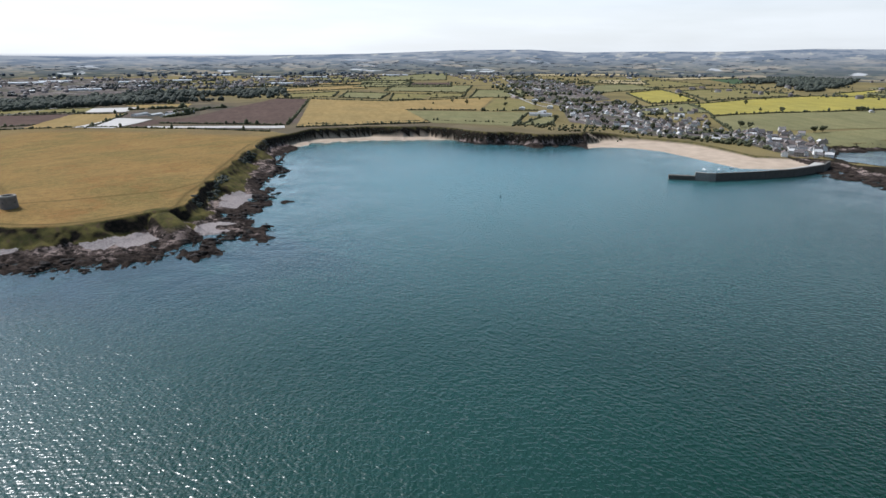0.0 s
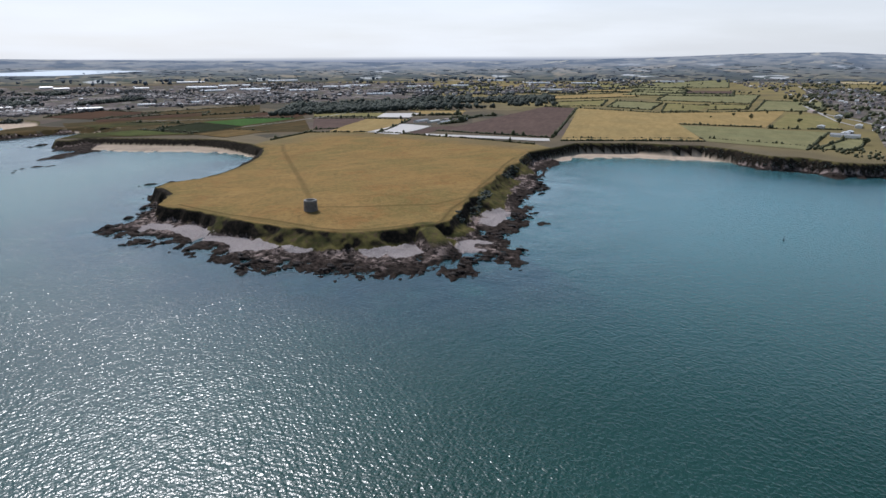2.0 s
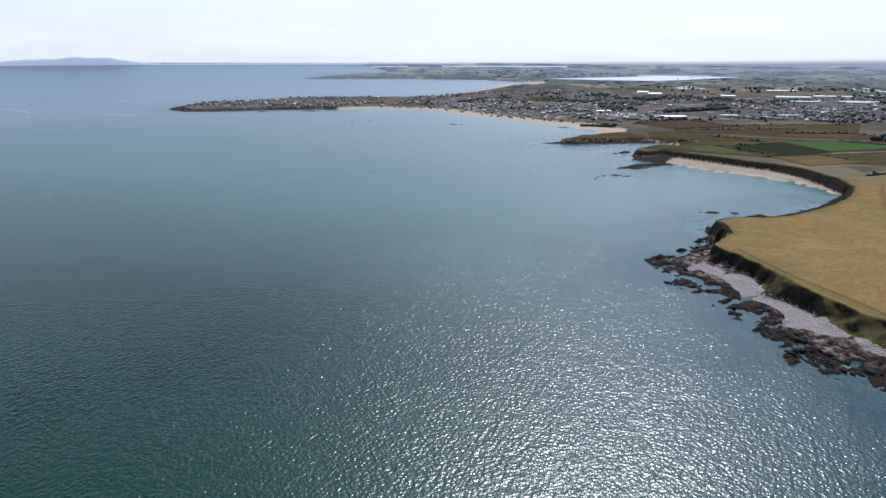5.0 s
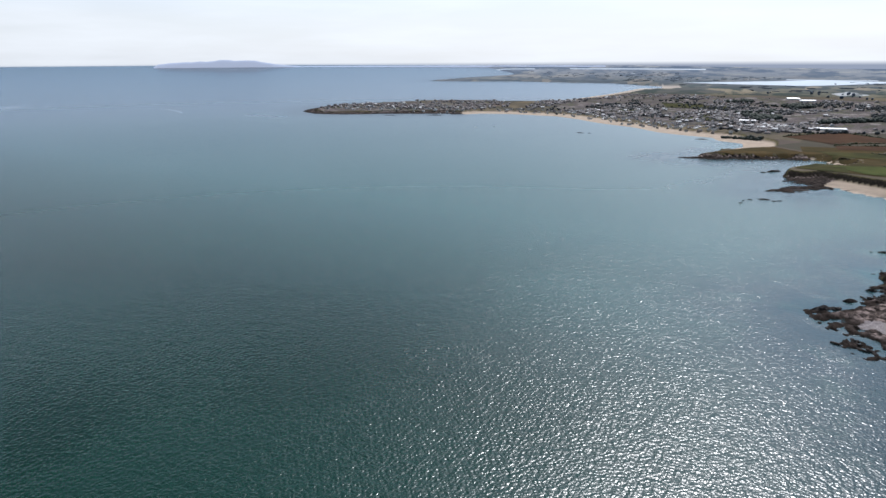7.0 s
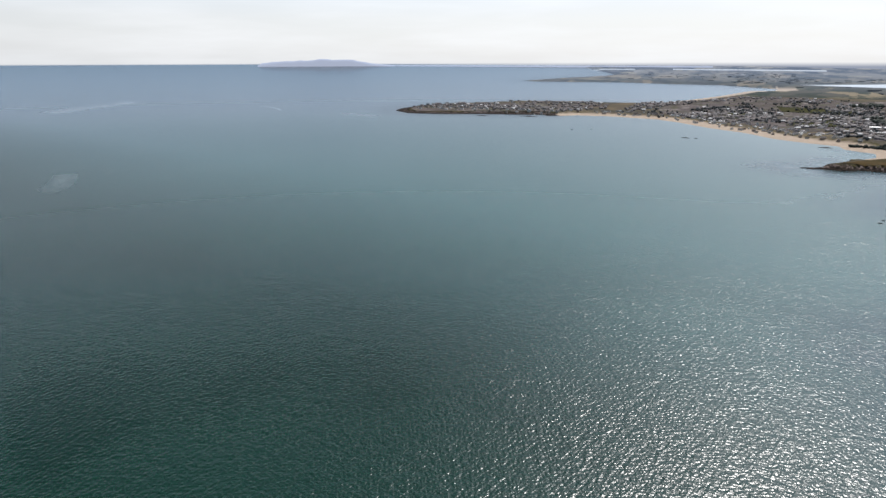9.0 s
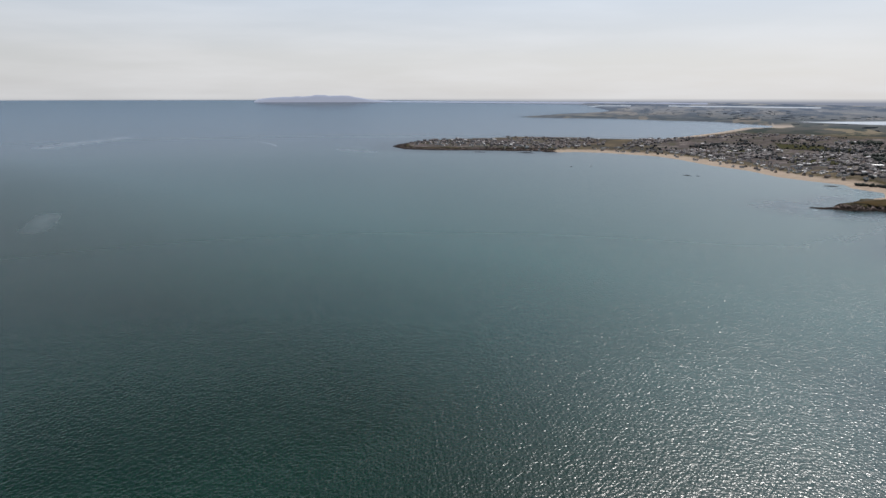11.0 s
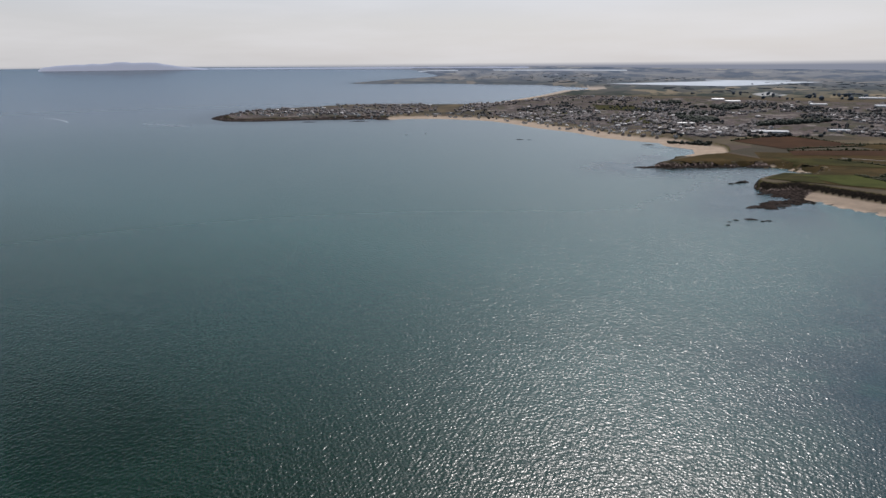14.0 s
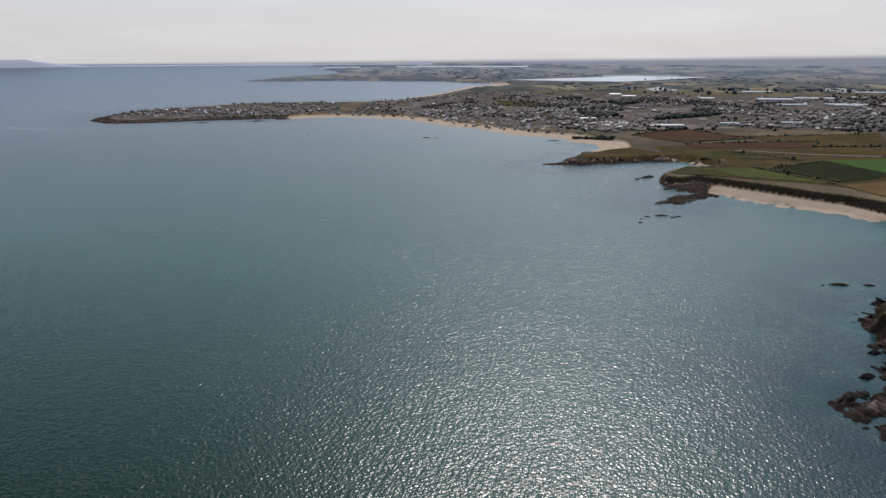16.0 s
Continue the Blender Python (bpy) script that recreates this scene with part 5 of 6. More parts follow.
# ---- houses ----
def small_house(name, length, depth, h, pitch, label, chimneys=1, porch=False, windows=False):
    t = base(name, 0, 0, -5000, 0, label, "house", "village houses")
    bm = bmesh.new()
    house_walls(bm, -length / 2, length / 2, -depth / 2, depth / 2, h, h + pitch)
    if porch:
        box(bm, -length / 2 - 3.5, -length / 2, -depth / 2 + 1, depth / 2 - 2, -1, h * 0.75)
    part("wall", bm, RENDER, t)
    bm = bmesh.new()
    gable(bm, -length / 2, length / 2, -depth / 2, depth / 2, h, h + pitch)
    if porch:
        box(bm, -length / 2 - 3.7, -length / 2 - 0.35, -depth / 2 + 0.8, depth / 2 - 1.8, h * 0.75, h * 0.75 + 0.25)
    roof = part("roof", bm, SLATE, t)
    for k in range(chimneys):
        bm = bmesh.new()
        x = (length / 2 - 0.7) * (1 if k == 0 else -1)
        box(bm, x - 0.5, x + 0.5, -0.4, 0.4, h + pitch - 0.8, h + pitch + 1.1)
        part("chimney", bm, COPING, roof)
    if windows:
        for side in (-1, 1):
            for k in range(4):
                for level in ((1.5, 4.2) if h > 4 else (1.5,)):
                    bm = bmesh.new()
                    x = -length / 2 + length * (k + 0.5) / 4
                    tall = 2.0 if (k == 1 and level == 1.5) else 1.2
                    y = side * (depth / 2 + 0.03)
                    box(bm, x - 0.5, x + 0.5, y - 0.05, y + 0.05, level - tall / 2, level + 0.6)
                    part("door" if tall > 1.5 else "window", bm, PANE, t)
    return t


RENDER = object_random("painted_render", ((0, (0.76, 0.74, 0.70)), (0.42, (0.50, 0.46, 0.41)), (0.58, (0.32, 0.26, 0.21)), (0.78, (0.64, 0.60, 0.53)), (0.92, (0.25, 0.18, 0.145))))
SLATE = object_random("slate_and_tile", ((0, (0.070, 0.062, 0.064)), (0.30, (0.11, 0.096, 0.095)), (0.55, (0.14, 0.105, 0.092)), (0.76, (0.21, 0.19, 0.185)), (0.88, (0.52, 0.51, 0.50))), 0.8, (0.10, 0.095, 0.085))
PANE = Nodes("window_pane", 0.08, 0.5).done((0.03, 0.035, 0.04))
SHEDROOF = object_random("sheeted_roof", ((0, (0.34, 0.34, 0.34)), (0.4, (0.20, 0.21, 0.22)), (0.7, (0.42, 0.42, 0.41)), (0.9, (0.20, 0.13, 0.11))), 0.45, (0.4, 0.36, 0.32))
GLASSHOUSE = plain("whitened_glass", (0.50, 0.51, 0.52), (0.36, 0.38, 0.40), 0.08, 0.4, specular=0.4)
BOATWHITE = plain("boat_gelcoat", (0.80, 0.80, 0.79), (0.70, 0.70, 0.70), 0.4, 0.3)
FOAM = plain("sea_foam", (0.80, 0.83, 0.85), (0.55, 0.62, 0.66), 0.5, 0.8)
TARMAC = plain("road_surface", (0.30, 0.28, 0.26), (0.22, 0.21, 0.20), 0.05)
HARBOUR = plain("harbour_stone", (0.098, 0.086, 0.072), (0.055, 0.050, 0.044), 0.25, relief=0.2)
QUAY = plain("quay_concrete", (0.40, 0.38, 0.35), (0.28, 0.27, 0.25), 0.2)

KINDS = [
    small_house("bungalow", 13, 8, 2.9, 2.6, "low rendered bungalow with a pitched slate roof", 1),
    small_house("bungalow", 11, 7.5, 2.8, 2.4, "low painted bungalow with a flat-roofed extension", 1, True),
    small_house("house", 11, 8, 5.2, 3.0, "two-storey rendered house with a pitched slate roof", 2),
    small_house("house", 9, 7.5, 5.2, 2.8, "two-storey painted house with an extension", 1, True),
    small_house("cottage", 9, 5.5, 2.6, 2.6, "small whitewashed cottage with chimneys", 2),
    small_house("harbour_house", 12, 8, 5.6, 3.2, "white two-storey house by the harbour", 2, False, True),
]
taken = set()


def settle(kind, x, y, turn, scale=1.0):
    z = float(terrain(np.array([x]), np.array([y]))[0])
    m = pose(x, y, z - 0.1, 0, 0, turn)
    if kind in taken:
        ob = copy_thing(kind, m)
    else:
        taken.add(kind)
        ob = kind
        ob.matrix_basis = m
    ob.scale = (scale,) * 3
    return ob


def village(poly, n, apart, heading, seed, kinds):
    rng = np.random.default_rng(seed)
    for x, y in spots(poly, n, apart, seed):
        settle(KINDS[kinds[rng.integers(len(kinds))]], x, y, heading + rng.choice([0, 90]) + rng.normal(0, 9))


village([(1060, 640), (1240, 800), (1390, 880), (1600, 850), (1450, 690), (1198, 431), (1080, 300), (1040, 330), (1060, 480)], 105, 15, 35, 31, (0, 1, 2, 3, 4))
village([(1390, 880), (1640, 900), (2150, 1280), (2550, 1700), (2400, 1850), (1500, 1030)], 85, 22, 35, 32, (0, 1, 2, 3))
village([(962, 222), (1036, 305), (1112, 402), (1220, 395), (1240, 330), (1195, 275), (1110, 222), (1020, 202)], 78, 11, 20, 33, (3, 4, 2, 0, 1))
village([(1329, 690), (1440, 650), (1375, 515), (1147, 419), (1085, 445), (1030, 526)], 52, 13, 35, 36, (0, 1, 2, 3, 4))
village([(-2010, 1935), (-1500, 2080), (-1420, 2160), (-1390, 2240), (-1700, 2330), (-2040, 2130)], 95, 24, 20, 34, (0, 1, 2, 3, 4))
village([(-1390, 2250), (-1080, 2270), (-850, 2110), (-620, 1960), (-420, 1900), (-380, 1960), (-800, 2260), (-1300, 2400)], 110, 19, 25, 35, (0, 1, 4, 1))
for x, y, turn in ((1191, 316, 30), (968, 252, 20), (1105, 330, 25), (985, 238, 100), (1122, 256, 15), (1071, 226, 10), (1141, 361, 30)):
    settle(KINDS[5], x, y, turn)


def town(name, poly, n, seed, label, size=1.0, gaps=2.0, walls=None, roofs=None):
    """Far houses too small to count, with pitched roofs."""
    p = spots(poly, n, 0, seed)
    p = p[rough_noise(p[:, 0], p[:, 1] * 0.5, 150, 3, 61) > -gaps]
    rng = np.random.default_rng(seed)
    k = far_scale(p[:, 0], p[:, 1]) * size
    L, D, H = rng.uniform(8, 15, len(p)) * k, rng.uniform(7, 10, len(p)) * k, rng.uniform(2.8, 6, len(p)) * k
    P = H + 0.32 * D
    unit = np.array([(-1, -1, 0), (1, -1, 0), (1, 1, 0), (-1, 1, 0), (-1, -1, 1), (1, -1, 1), (1, 1, 1), (-1, 1, 1)], float)
    v = unit[None] * np.stack([L / 2, D / 2, H], -1)[:, None, :]
    eave = np.array([(-1.04, -1.1, 1), (1.04, -1.1, 1), (1.04, 1.1, 1), (-1.04, 1.1, 1), (-1.04, 0, 2), (1.04, 0, 2)], float)
    e = eave[None] * np.stack([L / 2, D / 2, np.ones(len(p))], -1)[:, None, :]
    e[..., 2] = np.where(eave[None, :, 2] > 1.5, P[:, None], H[:, None] - 0.1)
    a = radians(25) + rng.choice([0, math.pi / 2], len(p)) + rng.normal(0, 0.2, len(p))
    z = terrain(p[:, 0], p[:, 1]) - 0.3

    def placed(q):
        c, s = np.cos(a)[:, None], np.sin(a)[:, None]
        return np.stack([q[..., 0] * c - q[..., 1] * s + p[:, :1], q[..., 0] * s + q[..., 1] * c + p[:, 1:], q[..., 2] + z[:, None]], -1).reshape(-1, 3)

    wall = np.array([(0, 1, 5, 4), (1, 2, 6, 5), (2, 3, 7, 6), (3, 0, 4, 7)])
    roof = np.array([(0, 1, 5, 4), (2, 3, 4, 5), (3, 0, 4, 4), (1, 2, 5, 5)])
    roof_tri = np.array([(0, 1, 5), (0, 5, 4), (2, 3, 4), (2, 4, 5), (3, 0, 4), (1, 2, 5)])
    n = np.arange(len(p))[:, None, None]
    t = tagged(new(name), label, "houses", kind="stuff")
    link("wall", sheet("wall", placed(v), (wall[None] + n * 8).reshape(-1, 4), walls or WALLS), t)
    link("roof", sheet("roof", placed(e), (roof_tri[None] + n * 6).reshape(-1, 3), roofs or ROOFS), t)


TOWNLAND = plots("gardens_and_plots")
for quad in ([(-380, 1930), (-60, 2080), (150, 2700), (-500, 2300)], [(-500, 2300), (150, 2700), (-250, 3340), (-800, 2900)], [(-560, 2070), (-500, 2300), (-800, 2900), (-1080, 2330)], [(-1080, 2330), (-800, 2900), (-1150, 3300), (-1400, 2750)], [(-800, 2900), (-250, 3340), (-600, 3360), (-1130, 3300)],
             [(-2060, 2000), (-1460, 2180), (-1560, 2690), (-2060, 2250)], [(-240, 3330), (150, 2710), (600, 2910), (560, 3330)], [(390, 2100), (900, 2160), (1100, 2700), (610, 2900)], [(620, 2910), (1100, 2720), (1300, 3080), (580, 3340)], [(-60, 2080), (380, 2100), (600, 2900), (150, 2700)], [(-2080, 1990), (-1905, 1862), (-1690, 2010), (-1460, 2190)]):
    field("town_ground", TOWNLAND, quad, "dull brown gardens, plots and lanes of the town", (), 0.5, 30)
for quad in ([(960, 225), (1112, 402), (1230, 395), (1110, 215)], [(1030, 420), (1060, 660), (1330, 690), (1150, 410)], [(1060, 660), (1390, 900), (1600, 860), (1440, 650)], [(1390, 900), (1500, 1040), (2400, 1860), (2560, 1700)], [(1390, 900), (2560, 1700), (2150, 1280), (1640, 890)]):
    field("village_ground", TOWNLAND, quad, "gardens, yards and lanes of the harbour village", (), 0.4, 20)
town("town_houses", [(-330, 1920), (-560, 2060), (-1100, 2330), (-1330, 2420), (-1430, 2750), (-1300, 2950), (-1150, 3320), (-300, 3330), (150, 2700), (-80, 2080)], 2500, 41, "close-packed far houses of the seaside town", 1.0, 0.2)
town("town_houses", [(-2080, 2000), (-1450, 2200), (-1400, 2450), (-1550, 2700), (-1900, 2520), (-2090, 2220)], 330, 42, "close-packed far houses on the low peninsula")
town("town_houses", [(-80, 2080), (380, 2110), (600, 2900), (150, 2700)], 330, 46, "far houses on the edge of the town")
town("farm_houses", [(-60, 2000), (300, 2600), (-200, 3330), (700, 3350), (1600, 3000), (2500, 2500), (1500, 2200), (400, 2150)], 420, 43, "scattered far houses and farms of the plain", 1.3)
CARAVAN = island_random("caravan_panels", ((0, (0.50, 0.49, 0.47)), (0.4, (0.30, 0.28, 0.27)), (0.75, (0.20, 0.19, 0.18))), 0.5)
town("holiday_park", [(-422, 2158), (-312, 2198), (-300, 2026), (-409, 1960)], 90, 47, "white caravans of a holiday park near the beach", 0.6, 2.0, CARAVAN, CARAVAN)
town("holiday_park", [(-520, 1945), (-760, 2095), (-1010, 2245), (-970, 2290), (-700, 2165), (-470, 2005)], 80, 48, "white caravans in rows behind the long beach", 0.55, 2.0, CARAVAN, CARAVAN)
town("village_far_houses", [(1700, 950), (2150, 1250), (2750, 1950), (2900, 2450), (2500, 2300), (1650, 1080)], 200, 44, "far houses along the village road")
town("hill_farms", [(2000, 900), (3300, 1900), (3900, 800), (2600, 0), (1800, 300)], 40, 45, "scattered far farmhouses on the hills", 1.4)


def shed(x, y, length, depth, h, turn, label, name="farm_shed", roof=None):
    z = float(terrain(np.array([x]), np.array([y]))[0])
    t = base(name, x, y, z - 0.1, turn, label, "shed", "farm sheds")
    bm = bmesh.new()
    house_walls(bm, -length / 2, length / 2, -depth / 2, depth / 2, h, h + depth * 0.16)
    part("wall", bm, RENDER, t)
    bm = bmesh.new()
    gable(bm, -length / 2, length / 2, -depth / 2, depth / 2, h, h + depth * 0.16, 0.4, 0.2)
    part("roof", bm, roof or SHEDROOF, t)


for x, y, l, d, h, turn in ((1118, 768, 46, 14, 4.5, -62), (1150, 790, 30, 12, 4.5, 28), (1176, 800, 24, 11, 4, 28), (1205, 880, 26, 12, 5, 30), (540, 1372, 46, 12, 3, 35), (560, 1345, 40, 11, 3, 35), (575, 1318, 44, 12, 3, 35), (606, 1372, 34, 11, 3, 35),
                            (632, 1352, 38, 11, 3, 35), (1290, 860, 30, 12, 5, 30), (1440, 1010, 34, 14, 5, 30), (1510, 1130, 30, 12, 5, 60), (1700, 280, 18, 9, 4, 20)):
    shed(x, y, l, d, h, turn, "long farm shed with a pale sheeted roof")


def glasshouse(x, y, length, depth, turn):
    k = float(far_scale(np.array([x]), np.array([y]))[0])
    z = float(terrain(np.array([x]), np.array([y]))[0])
    t = base("glasshouse", x, y, z - 0.1, turn, "long white multi-span glasshouse on the plain", "glasshouse", "glasshouses")
    spans = max(3, int(depth / 9))
    h = 4.5 * k
    bm = bmesh.new()
    box(bm, -length / 2, length / 2, -depth / 2, depth / 2, -2, h)
    part("wall", bm, GLASSHOUSE, t)
    for j in range(spans):
        bm = bmesh.new()
        w = depth / spans
        gable(bm, -length / 2, length / 2, -depth / 2 + j * w, -depth / 2 + (j + 1) * w, h, h + w * 0.25, 0.02, 0.1)
        part("roof_span", bm, GLASSHOUSE, t)


PLAIN_GLASS = [(380, 2953, 130, 40, 10), (559, 2796, 120, 36, 0), (201, 2917, 100, 30, 10), (320, 3225, 140, 40, 0), (750, 2988, 120, 30, -10), (1100, 2826, 110, 30, -15), (1611, 3067, 150, 34, -25), (1723, 2791, 120, 40, -25), (1525, 2331, 120, 36, -30), (1008, 2526, 90, 26, -15), (781, 2425, 100, 24, -10), (864, 3018, 120, 30, -10), (1295, 2811, 100, 30, -20)]
TOWN_GLASS = [(113, 2236, 60, 20, 15), (-45, 2192, 50, 16, 15), (-200, 2100, 80, 22, 15), (-441, 2290, 50, 14, 20), (138, 3509, 130, 30, 5), (171, 3158, 130, 44, 5), (380, 2920, 90, 30, 0), (592, 3490, 150, 30, -5), (-80, 3193, 60, 20, 5), (-467, 3332, 50, 30, 15), (-400, 3260, 60, 26, 15), (1900, 2650, 120, 30, -30), (2300, 2500, 130, 30, -35)]
for x, y, l, d, turn in PLAIN_GLASS + TOWN_GLASS:
    glasshouse(x, y, l, d, turn)


# ---- the harbour wall ----
def wall_along(bm, line, width, z0, z1, batter=0.6):
    """A wall of the given top width along a line, leaning in a little."""
    ring = []
    for k, (x, y) in enumerate(line):
        ax, ay = line[max(k - 1, 0)]
        bx, by = line[min(k + 1, len(line) - 1)]
        n = math.hypot(bx - ax, by - ay)
        nx, ny = -(by - ay) / n, (bx - ax) / n
        ring.append([bm.verts.new((x + nx * o, y + ny * o, z)) for o, z in ((-width / 2 - batter, z0), (-width / 2, z1), (width / 2, z1), (width / 2 + batter, z0))])
    for a, b in zip(ring, ring[1:]):
        for k in range(4):
            j = (k + 1) % 4
            bm.faces.new((a[k], b[k], b[j], a[j]))
    bm.faces.new(ring[0]), bm.faces.new(list(reversed(ring[-1])))


pier = tagged(new("harbour_pier"), "long dark stone harbour pier with a high sea wall", "pier")
bm = bmesh.new()
wall_along(bm, [(940, 190), (900, 188), (840, 205), (790, 230), (738, 264)], 3.0, -3, 9.0)
part("sea_wall", bm, HARBOUR, pier)
bm = bmesh.new()
wall_along(bm, [(940, 200), (903, 199), (845, 215), (796, 240), (743, 275)], 14.0, -3, 5.2)
part("quay", bm, QUAY, pier, "pale concrete quay behind the wall")
bm = bmesh.new()
wall_along(bm, [(741, 262), (736, 268), (730, 281)], 5.0, -3, 9.3)
part("pier_head", bm, COPING, pier, "paler stone pier head")
bm = bmesh.new()
wall_along(bm, [(730, 281), (722, 294), (715, 306)], 7.0, -3, 5.0)
part("mole", bm, HARBOUR, pier)
for k, (x, y) in enumerate(((800, 238), (770, 258), (745, 270))):
    bm = bmesh.new()
    bmesh.ops.create_cone(bm, cap_ends=True, segments=10, radius1=0.35, radius2=0.25, depth=1.2, matrix=Matrix.Translation((x, y + 6, 5.7)))
    part("bollard", bm, DARK, pier)


# ---- boats and marks ----
def boat(name, x, y, turn, length, label):
    t = base(name, x, y, float(bowl(np.array([x]), np.array([y]))[0]), turn, label, "boat", "boats")
    bm = bmesh.new()
    n, rows = 7, []
    for k in range(n):
        u = k / (n - 1)
        w = length * 0.16 * (1 - max(0, (u - 0.45) / 0.55) ** 2.2) + 0.02
        x0 = (u - 0.5) * length
        rows.append([bm.verts.new(p) for p in ((x0, -w, 0.9 + 0.4 * u), (x0, -w * 0.7, -0.3), (x0, w * 0.7, -0.3), (x0, w, 0.9 + 0.4 * u))])
    for a, b in zip(rows, rows[1:]):
        for k in range(4):
            j = (k + 1) % 4
            bm.faces.new((a[k], b[k], b[j], a[j]))
    bm.faces.new(rows[0]), bm.faces.new(list(reversed(rows[-1])))
    part("hull", bm, BOATWHITE, t)
    bm = bmesh.new()
    box(bm, -length * 0.12, length * 0.18, -length * 0.1, length * 0.1, 0.9, 2.3, 0.3)
    part("cabin", bm, BOATWHITE, t)


boat("motor_boat", -2590, 1583, 160, 11, "white motor boat under way")
boat("moored_boat", -1098, 1734, 40, 8, "small white boat at its mooring")
boat("moored_boat", -1062, 1782, 60, 8, "small white boat at its mooring")
boat("moored_boat", 818, 286, 20, 8, "small white boat in the harbour")
boat("moored_boat", 842, 278, 120, 7, "small white boat in the harbour")
boat("moored_boat", 806, 300, 60, 6, "small white boat in the harbour")

trail = [(-2585, 1584), (-2555, 1588), (-2510, 1585), (-2460, 1574), (-2412, 1560), (-2370, 1542)]
bm = bmesh.new()
rows = []
for k, (x, y) in enumerate(trail):
    w = 1.2 + 0.7 * k * (1 - k / 7)
    z = float(bowl(np.array([x]), np.array([y]))[0]) + 0.6
    rows.append((bm.verts.new((x, y - w * 1.1, z)), bm.verts.new((x, y + w * 1.1, z))))
for a, b in zip(rows, rows[1:]):
    bm.faces.new((a[0], b[0], b[1], a[1]))
me = bpy.data.meshes.new("boat_wake")
bm.to_mesh(me)
bm.free()
me.materials.append(FOAM)
tagged(new("boat_wake", me), "white curving wake behind the motor boat", "wake", kind="stuff")

buoy = base("mooring_buoy", 497, 385, 0, 0, "small dark mooring buoy with a pole", "buoy")
bm = bmesh.new()
bmesh.ops.create_uvsphere(bm, u_segments=16, v_segments=10, radius=0.9, matrix=Matrix.Translation((0, 0, 0.3)) @ Matrix.Diagonal((1, 1, 0.8, 1)))
part("float", bm, DARK, buoy)
bm = bmesh.new()
bmesh.ops.create_cone(bm, cap_ends=True, segments=10, radius1=0.16, radius2=0.1, depth=3.4, matrix=Matrix.Translation((0, 0, 2.3)))
pole = part("pole", bm, DARK, buoy)
bm = bmesh.new()
box(bm, -0.5, 0.5, -0.05, 0.05, 3.2, 4.1)
part("flag", bm, DARK, pole)


# ---- far island, far shore and estuaries ----
def far_land(name, az0, az1, r, depth, profile, label, material):
    """A long low mass of land at the horizon, with a rounded back."""
    n, m = 90, 7
    az = np.linspace(az0, az1, n)
    x, y, z = [], [], []
    for j in range(m):
        u = j / (m - 1)
        rr = r + depth * (u - 0.5)
        a = np.radians(az)
        px, py = CX - np.sin(a) * rr, CY + np.cos(a) * rr
        top = profile((az - az0) / (az1 - az0)) * (1 + 0.10 * soft_noise(az * 40, az * 0 + j, 22, 3))
        x.append(px), y.append(py), z.append(bowl(px, py) - 1.5 + top * math.sin(math.pi * min(u, 0.85)) ** 0.6)
    v = np.stack([np.array(x), np.array(y), np.array(z)], -1).reshape(-1, 3)
    i = np.arange(n * m).reshape(m, n)
    me = sheet(name, v, np.stack([i[:-1, :-1], i[:-1, 1:], i[1:, 1:], i[1:, :-1]], -1).reshape(-1, 4), material)
    me.shade_smooth()
    tagged(new(name, me), label, "distance", kind="structure")


# land at the horizon: its haze is put in as blue colour and a glow
HAZE = plain("far_hazed_land", (0.13, 0.16, 0.22), (0.11, 0.14, 0.20), 0.006)
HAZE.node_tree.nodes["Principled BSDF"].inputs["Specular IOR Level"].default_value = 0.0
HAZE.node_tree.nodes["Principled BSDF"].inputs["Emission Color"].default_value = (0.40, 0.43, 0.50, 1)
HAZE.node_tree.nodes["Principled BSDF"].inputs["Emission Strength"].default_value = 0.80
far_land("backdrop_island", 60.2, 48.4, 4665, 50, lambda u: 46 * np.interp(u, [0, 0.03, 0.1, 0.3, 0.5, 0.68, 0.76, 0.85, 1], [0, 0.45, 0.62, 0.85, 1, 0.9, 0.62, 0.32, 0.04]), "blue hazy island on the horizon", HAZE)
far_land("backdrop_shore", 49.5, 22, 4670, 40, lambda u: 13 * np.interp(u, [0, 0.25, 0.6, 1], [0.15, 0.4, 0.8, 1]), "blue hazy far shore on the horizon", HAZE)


def estuary(corners):
    v, f = grid_over(corners, 60, 1.5)
    me = sheet("estuary_water", v, f, PALEWATER)
    me.shade_smooth()
    tagged(new("estuary_water", me), "pale shining estuary water far inland", "water", kind="structure")


PALEWATER = plain("estuary_water", (0.33, 0.36, 0.39), (0.26, 0.29, 0.32), 0.01, 0.3, specular=0.5)


def polar_quad(a0, a1, r0, r1):
    return [(CX - math.sin(radians(a)) * r, CY + math.cos(radians(a)) * r) for a, r in ((a0, r0), (a1, r0 + 20), (a1, r1), (a0, r1 - 20))]


estuary([(-1120, 3900), (-490, 3960), (-50, 4231), (-500, 4240)])
estuary(polar_quad(25, 14, 4540, 4600))
estuary(polar_quad(8, 2, 4130, 4180))
estuary(polar_quad(33, 28, 4500, 4560))


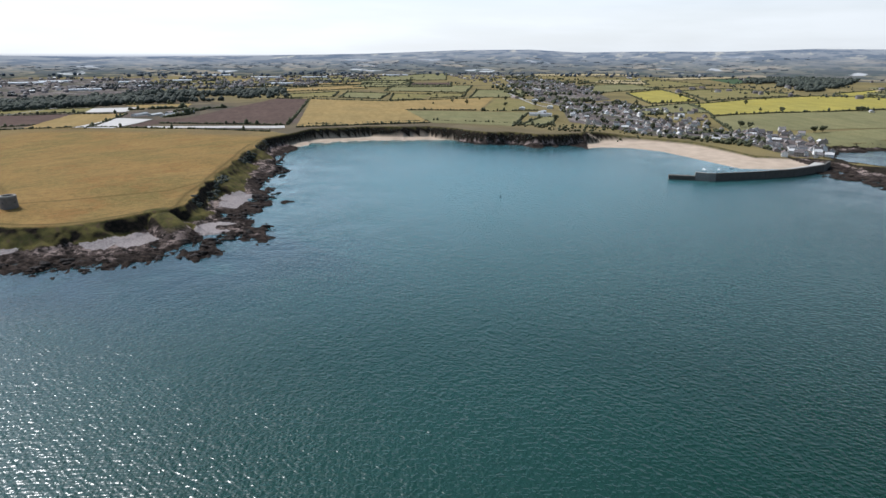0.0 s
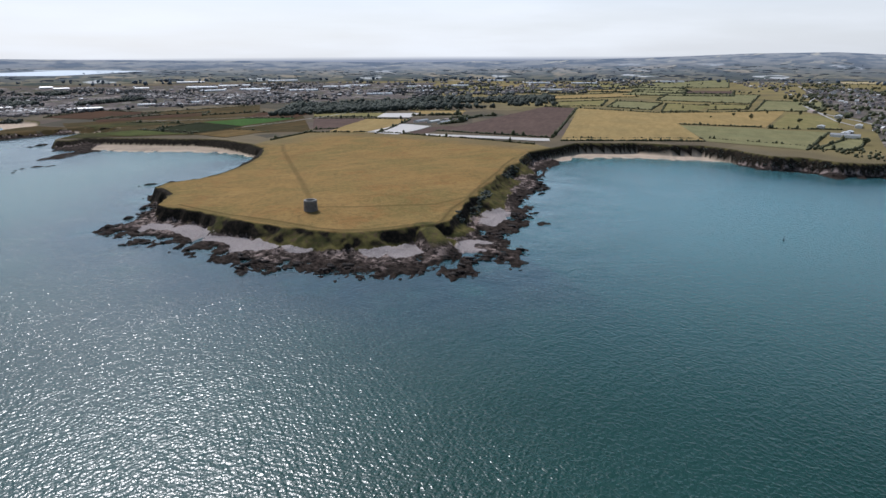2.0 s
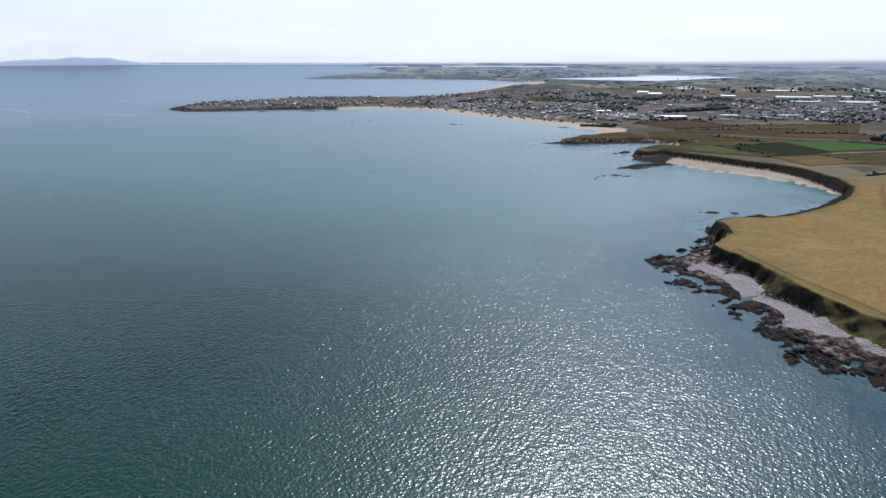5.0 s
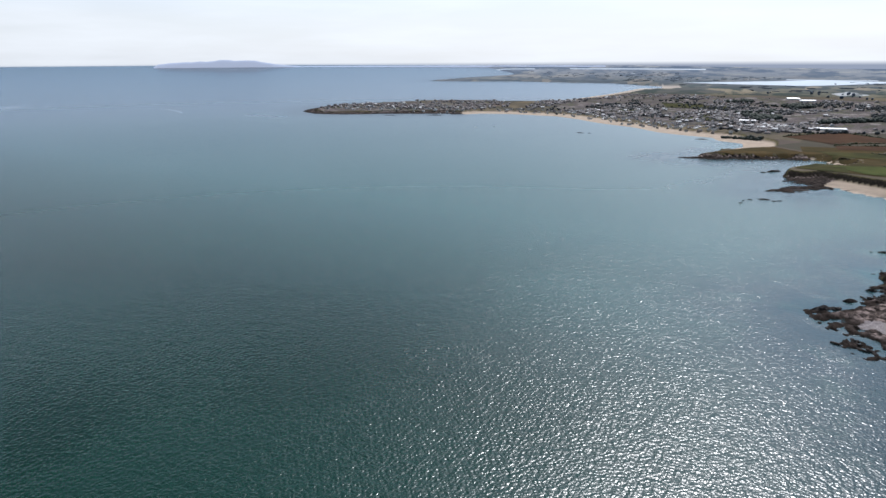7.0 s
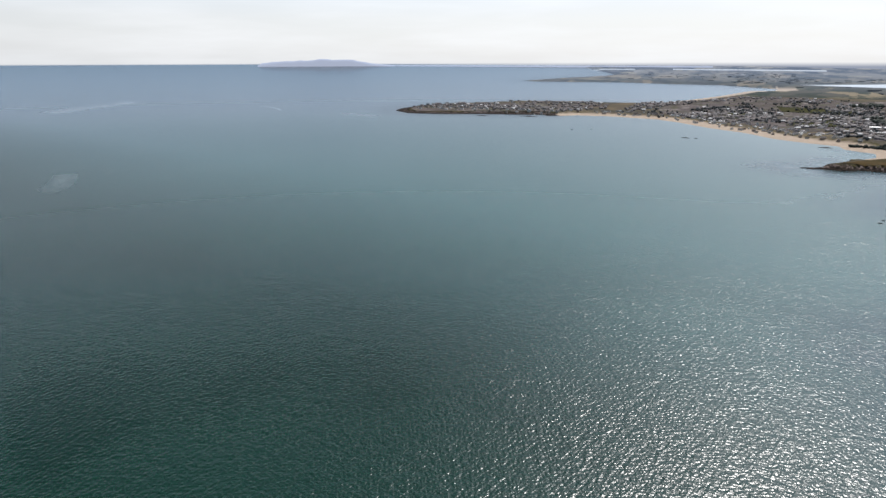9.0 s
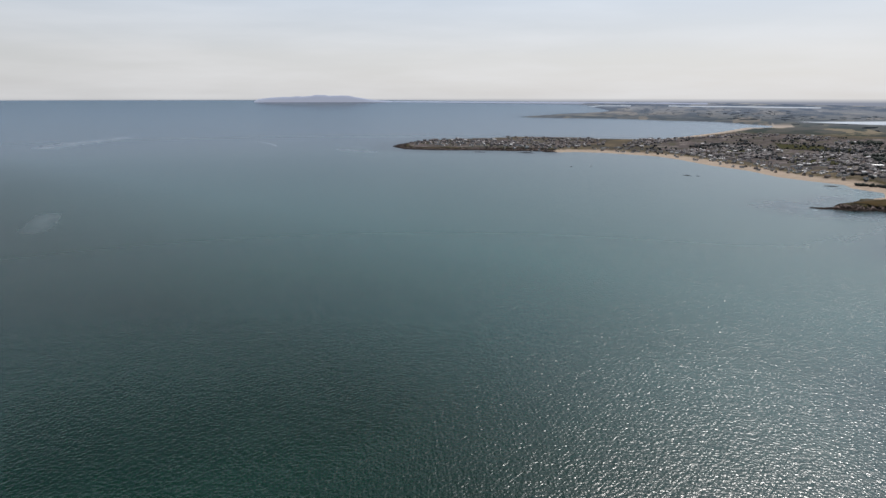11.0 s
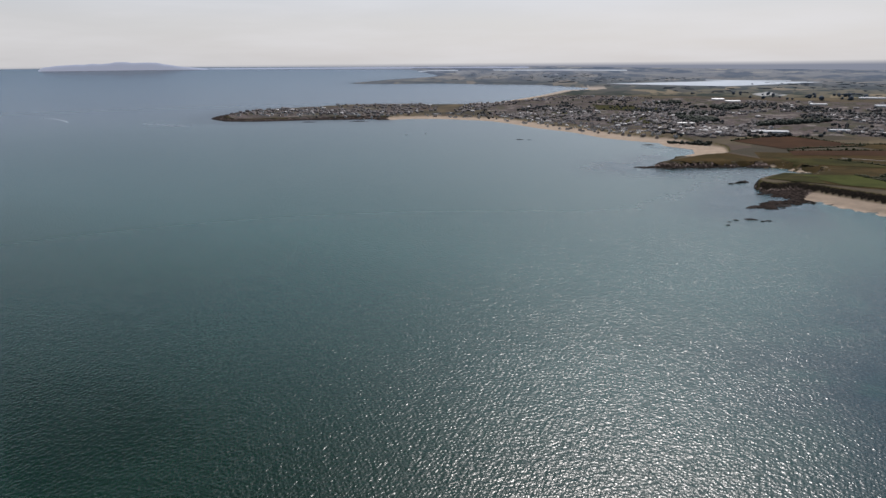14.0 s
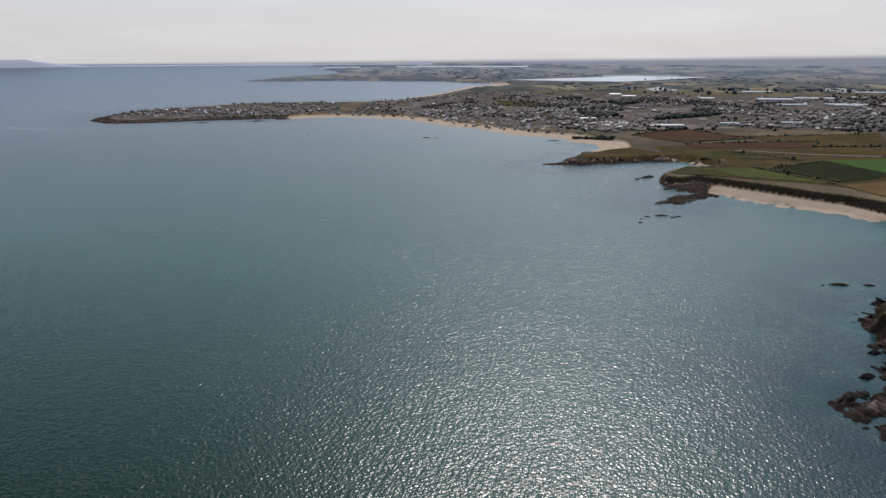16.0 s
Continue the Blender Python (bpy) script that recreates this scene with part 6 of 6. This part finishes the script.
# ---- road down to the harbour ----
def ribbon(name, line, width, material, label, lift=0.9):
    pts = []
    for (ax, ay), (bx, by) in zip(line, line[1:]):
        n = max(2, int(math.hypot(bx - ax, by - ay) / 12))
        pts += [(ax + (bx - ax) * k / n, ay + (by - ay) * k / n) for k in range(n)]
    pts = np.array(pts + [line[-1]], float)
    d = np.gradient(pts, axis=0)
    d /= np.linalg.norm(d, axis=1)[:, None]
    side = np.stack([-d[:, 1], d[:, 0]], -1) * width / 2
    a, b = pts - side, pts + side
    xy = np.concatenate([a, b])
    v = np.column_stack([xy, terrain(xy[:, 0], xy[:, 1]) + lift])
    n = len(pts)
    i = np.arange(n - 1)
    tagged(new(name, sheet(name, v, np.stack([i, i + 1, i + 1 + n, i + n], -1), material)), label, "road", kind="structure")


ribbon("road_village", [(1000, 235), (1060, 320), (1110, 420), (1190, 560), (1300, 780), (1400, 930), (1520, 1122), (1700, 1300), (2100, 1560), (2500, 1950)], 7, TARMAC, "pale narrow road through the village")
ribbon("road_farm", [(1298, 866), (1364, 962), (1440, 1040), (1520, 1122)], 6, TARMAC, "pale farm lane")
ribbon("road_lane", [(150, 1400), (260, 1480), (350, 1560), (480, 1680), (700, 1900)], 4, TARMAC, "pale lane between the fields")
ribbon("road_lane", [(-60, 1660), (60, 1640), (200, 1650), (400, 1720)], 4, TARMAC, "pale lane between the fields")


# ---- single trees ----
def tree(label, height, spread, seed):
    rng = np.random.default_rng(seed)
    t = base("tree", 0, 0, -5000, 0, label, "tree", "single trees")
    bm = bmesh.new()
    bmesh.ops.create_cone(bm, cap_ends=True, segments=8, radius1=0.35, radius2=0.15, depth=height * 0.5, matrix=Matrix.Translation((0, 0, height * 0.22)))
    for k in range(5):
        a = rng.uniform(0, 6.28)
        bmesh.ops.create_cone(bm, cap_ends=True, segments=5, radius1=0.14, radius2=0.05, depth=height * 0.35,
                              matrix=Matrix.Translation((math.cos(a) * 0.7, math.sin(a) * 0.7, height * 0.5)) @ Euler((rng.uniform(-0.7, 0.7), rng.uniform(-0.7, 0.7), 0)).to_matrix().to_4x4())
    part("trunk", bm, BARK, t)
    n = 46
    p = rng.normal(0, 1, (n, 3))
    p /= np.linalg.norm(p, axis=1)[:, None]
    p *= rng.uniform(0.35, 1, (n, 1)) * np.array([spread, spread, height * 0.36])
    p[:, 2] += height * 0.62
    r = rng.uniform(0.16, 0.34, n) * spread
    me = lumps("crown", p, np.stack([r, r, r * 0.8], -1), LEAF, rng, False, 0.35)
    link("crown", me, t)
    return t


BARK = plain("bark", (0.09, 0.07, 0.05), (0.05, 0.04, 0.03), 1.5)
TREES = [tree("broad dark green tree among the houses", 11, 5, 71), tree("tall dark green tree by the road", 14, 5, 72), tree("small round green tree in a garden", 7, 3.5, 73)]
tree_rng = np.random.default_rng(77)
for x, y in [(1090, 606), (1242, 405), (1237, 387), (1690, 305), (1530, 418), (1710, 300), (1249, 285), (1261, 274), (1054, 688)]:
    settle(TREES[0], x, y, tree_rng.uniform(0, 360), 1.25)
for x, y in spots([(1060, 640), (1240, 800), (1390, 880), (1600, 850), (1450, 690), (1198, 431), (1080, 300), (1040, 330), (1060, 480)], 60, 20, 78):
    settle(TREES[int(tree_rng.integers(3))], x, y, tree_rng.uniform(0, 360), tree_rng.uniform(0.7, 1.1))
for x, y in spots([(880, 1500), (1400, 1400), (2600, 600), (1500, 450), (1300, 900)], 36, 60, 79):
    settle(TREES[int(tree_rng.integers(3))], x, y, tree_rng.uniform(0, 360), tree_rng.uniform(0.7, 1.1))
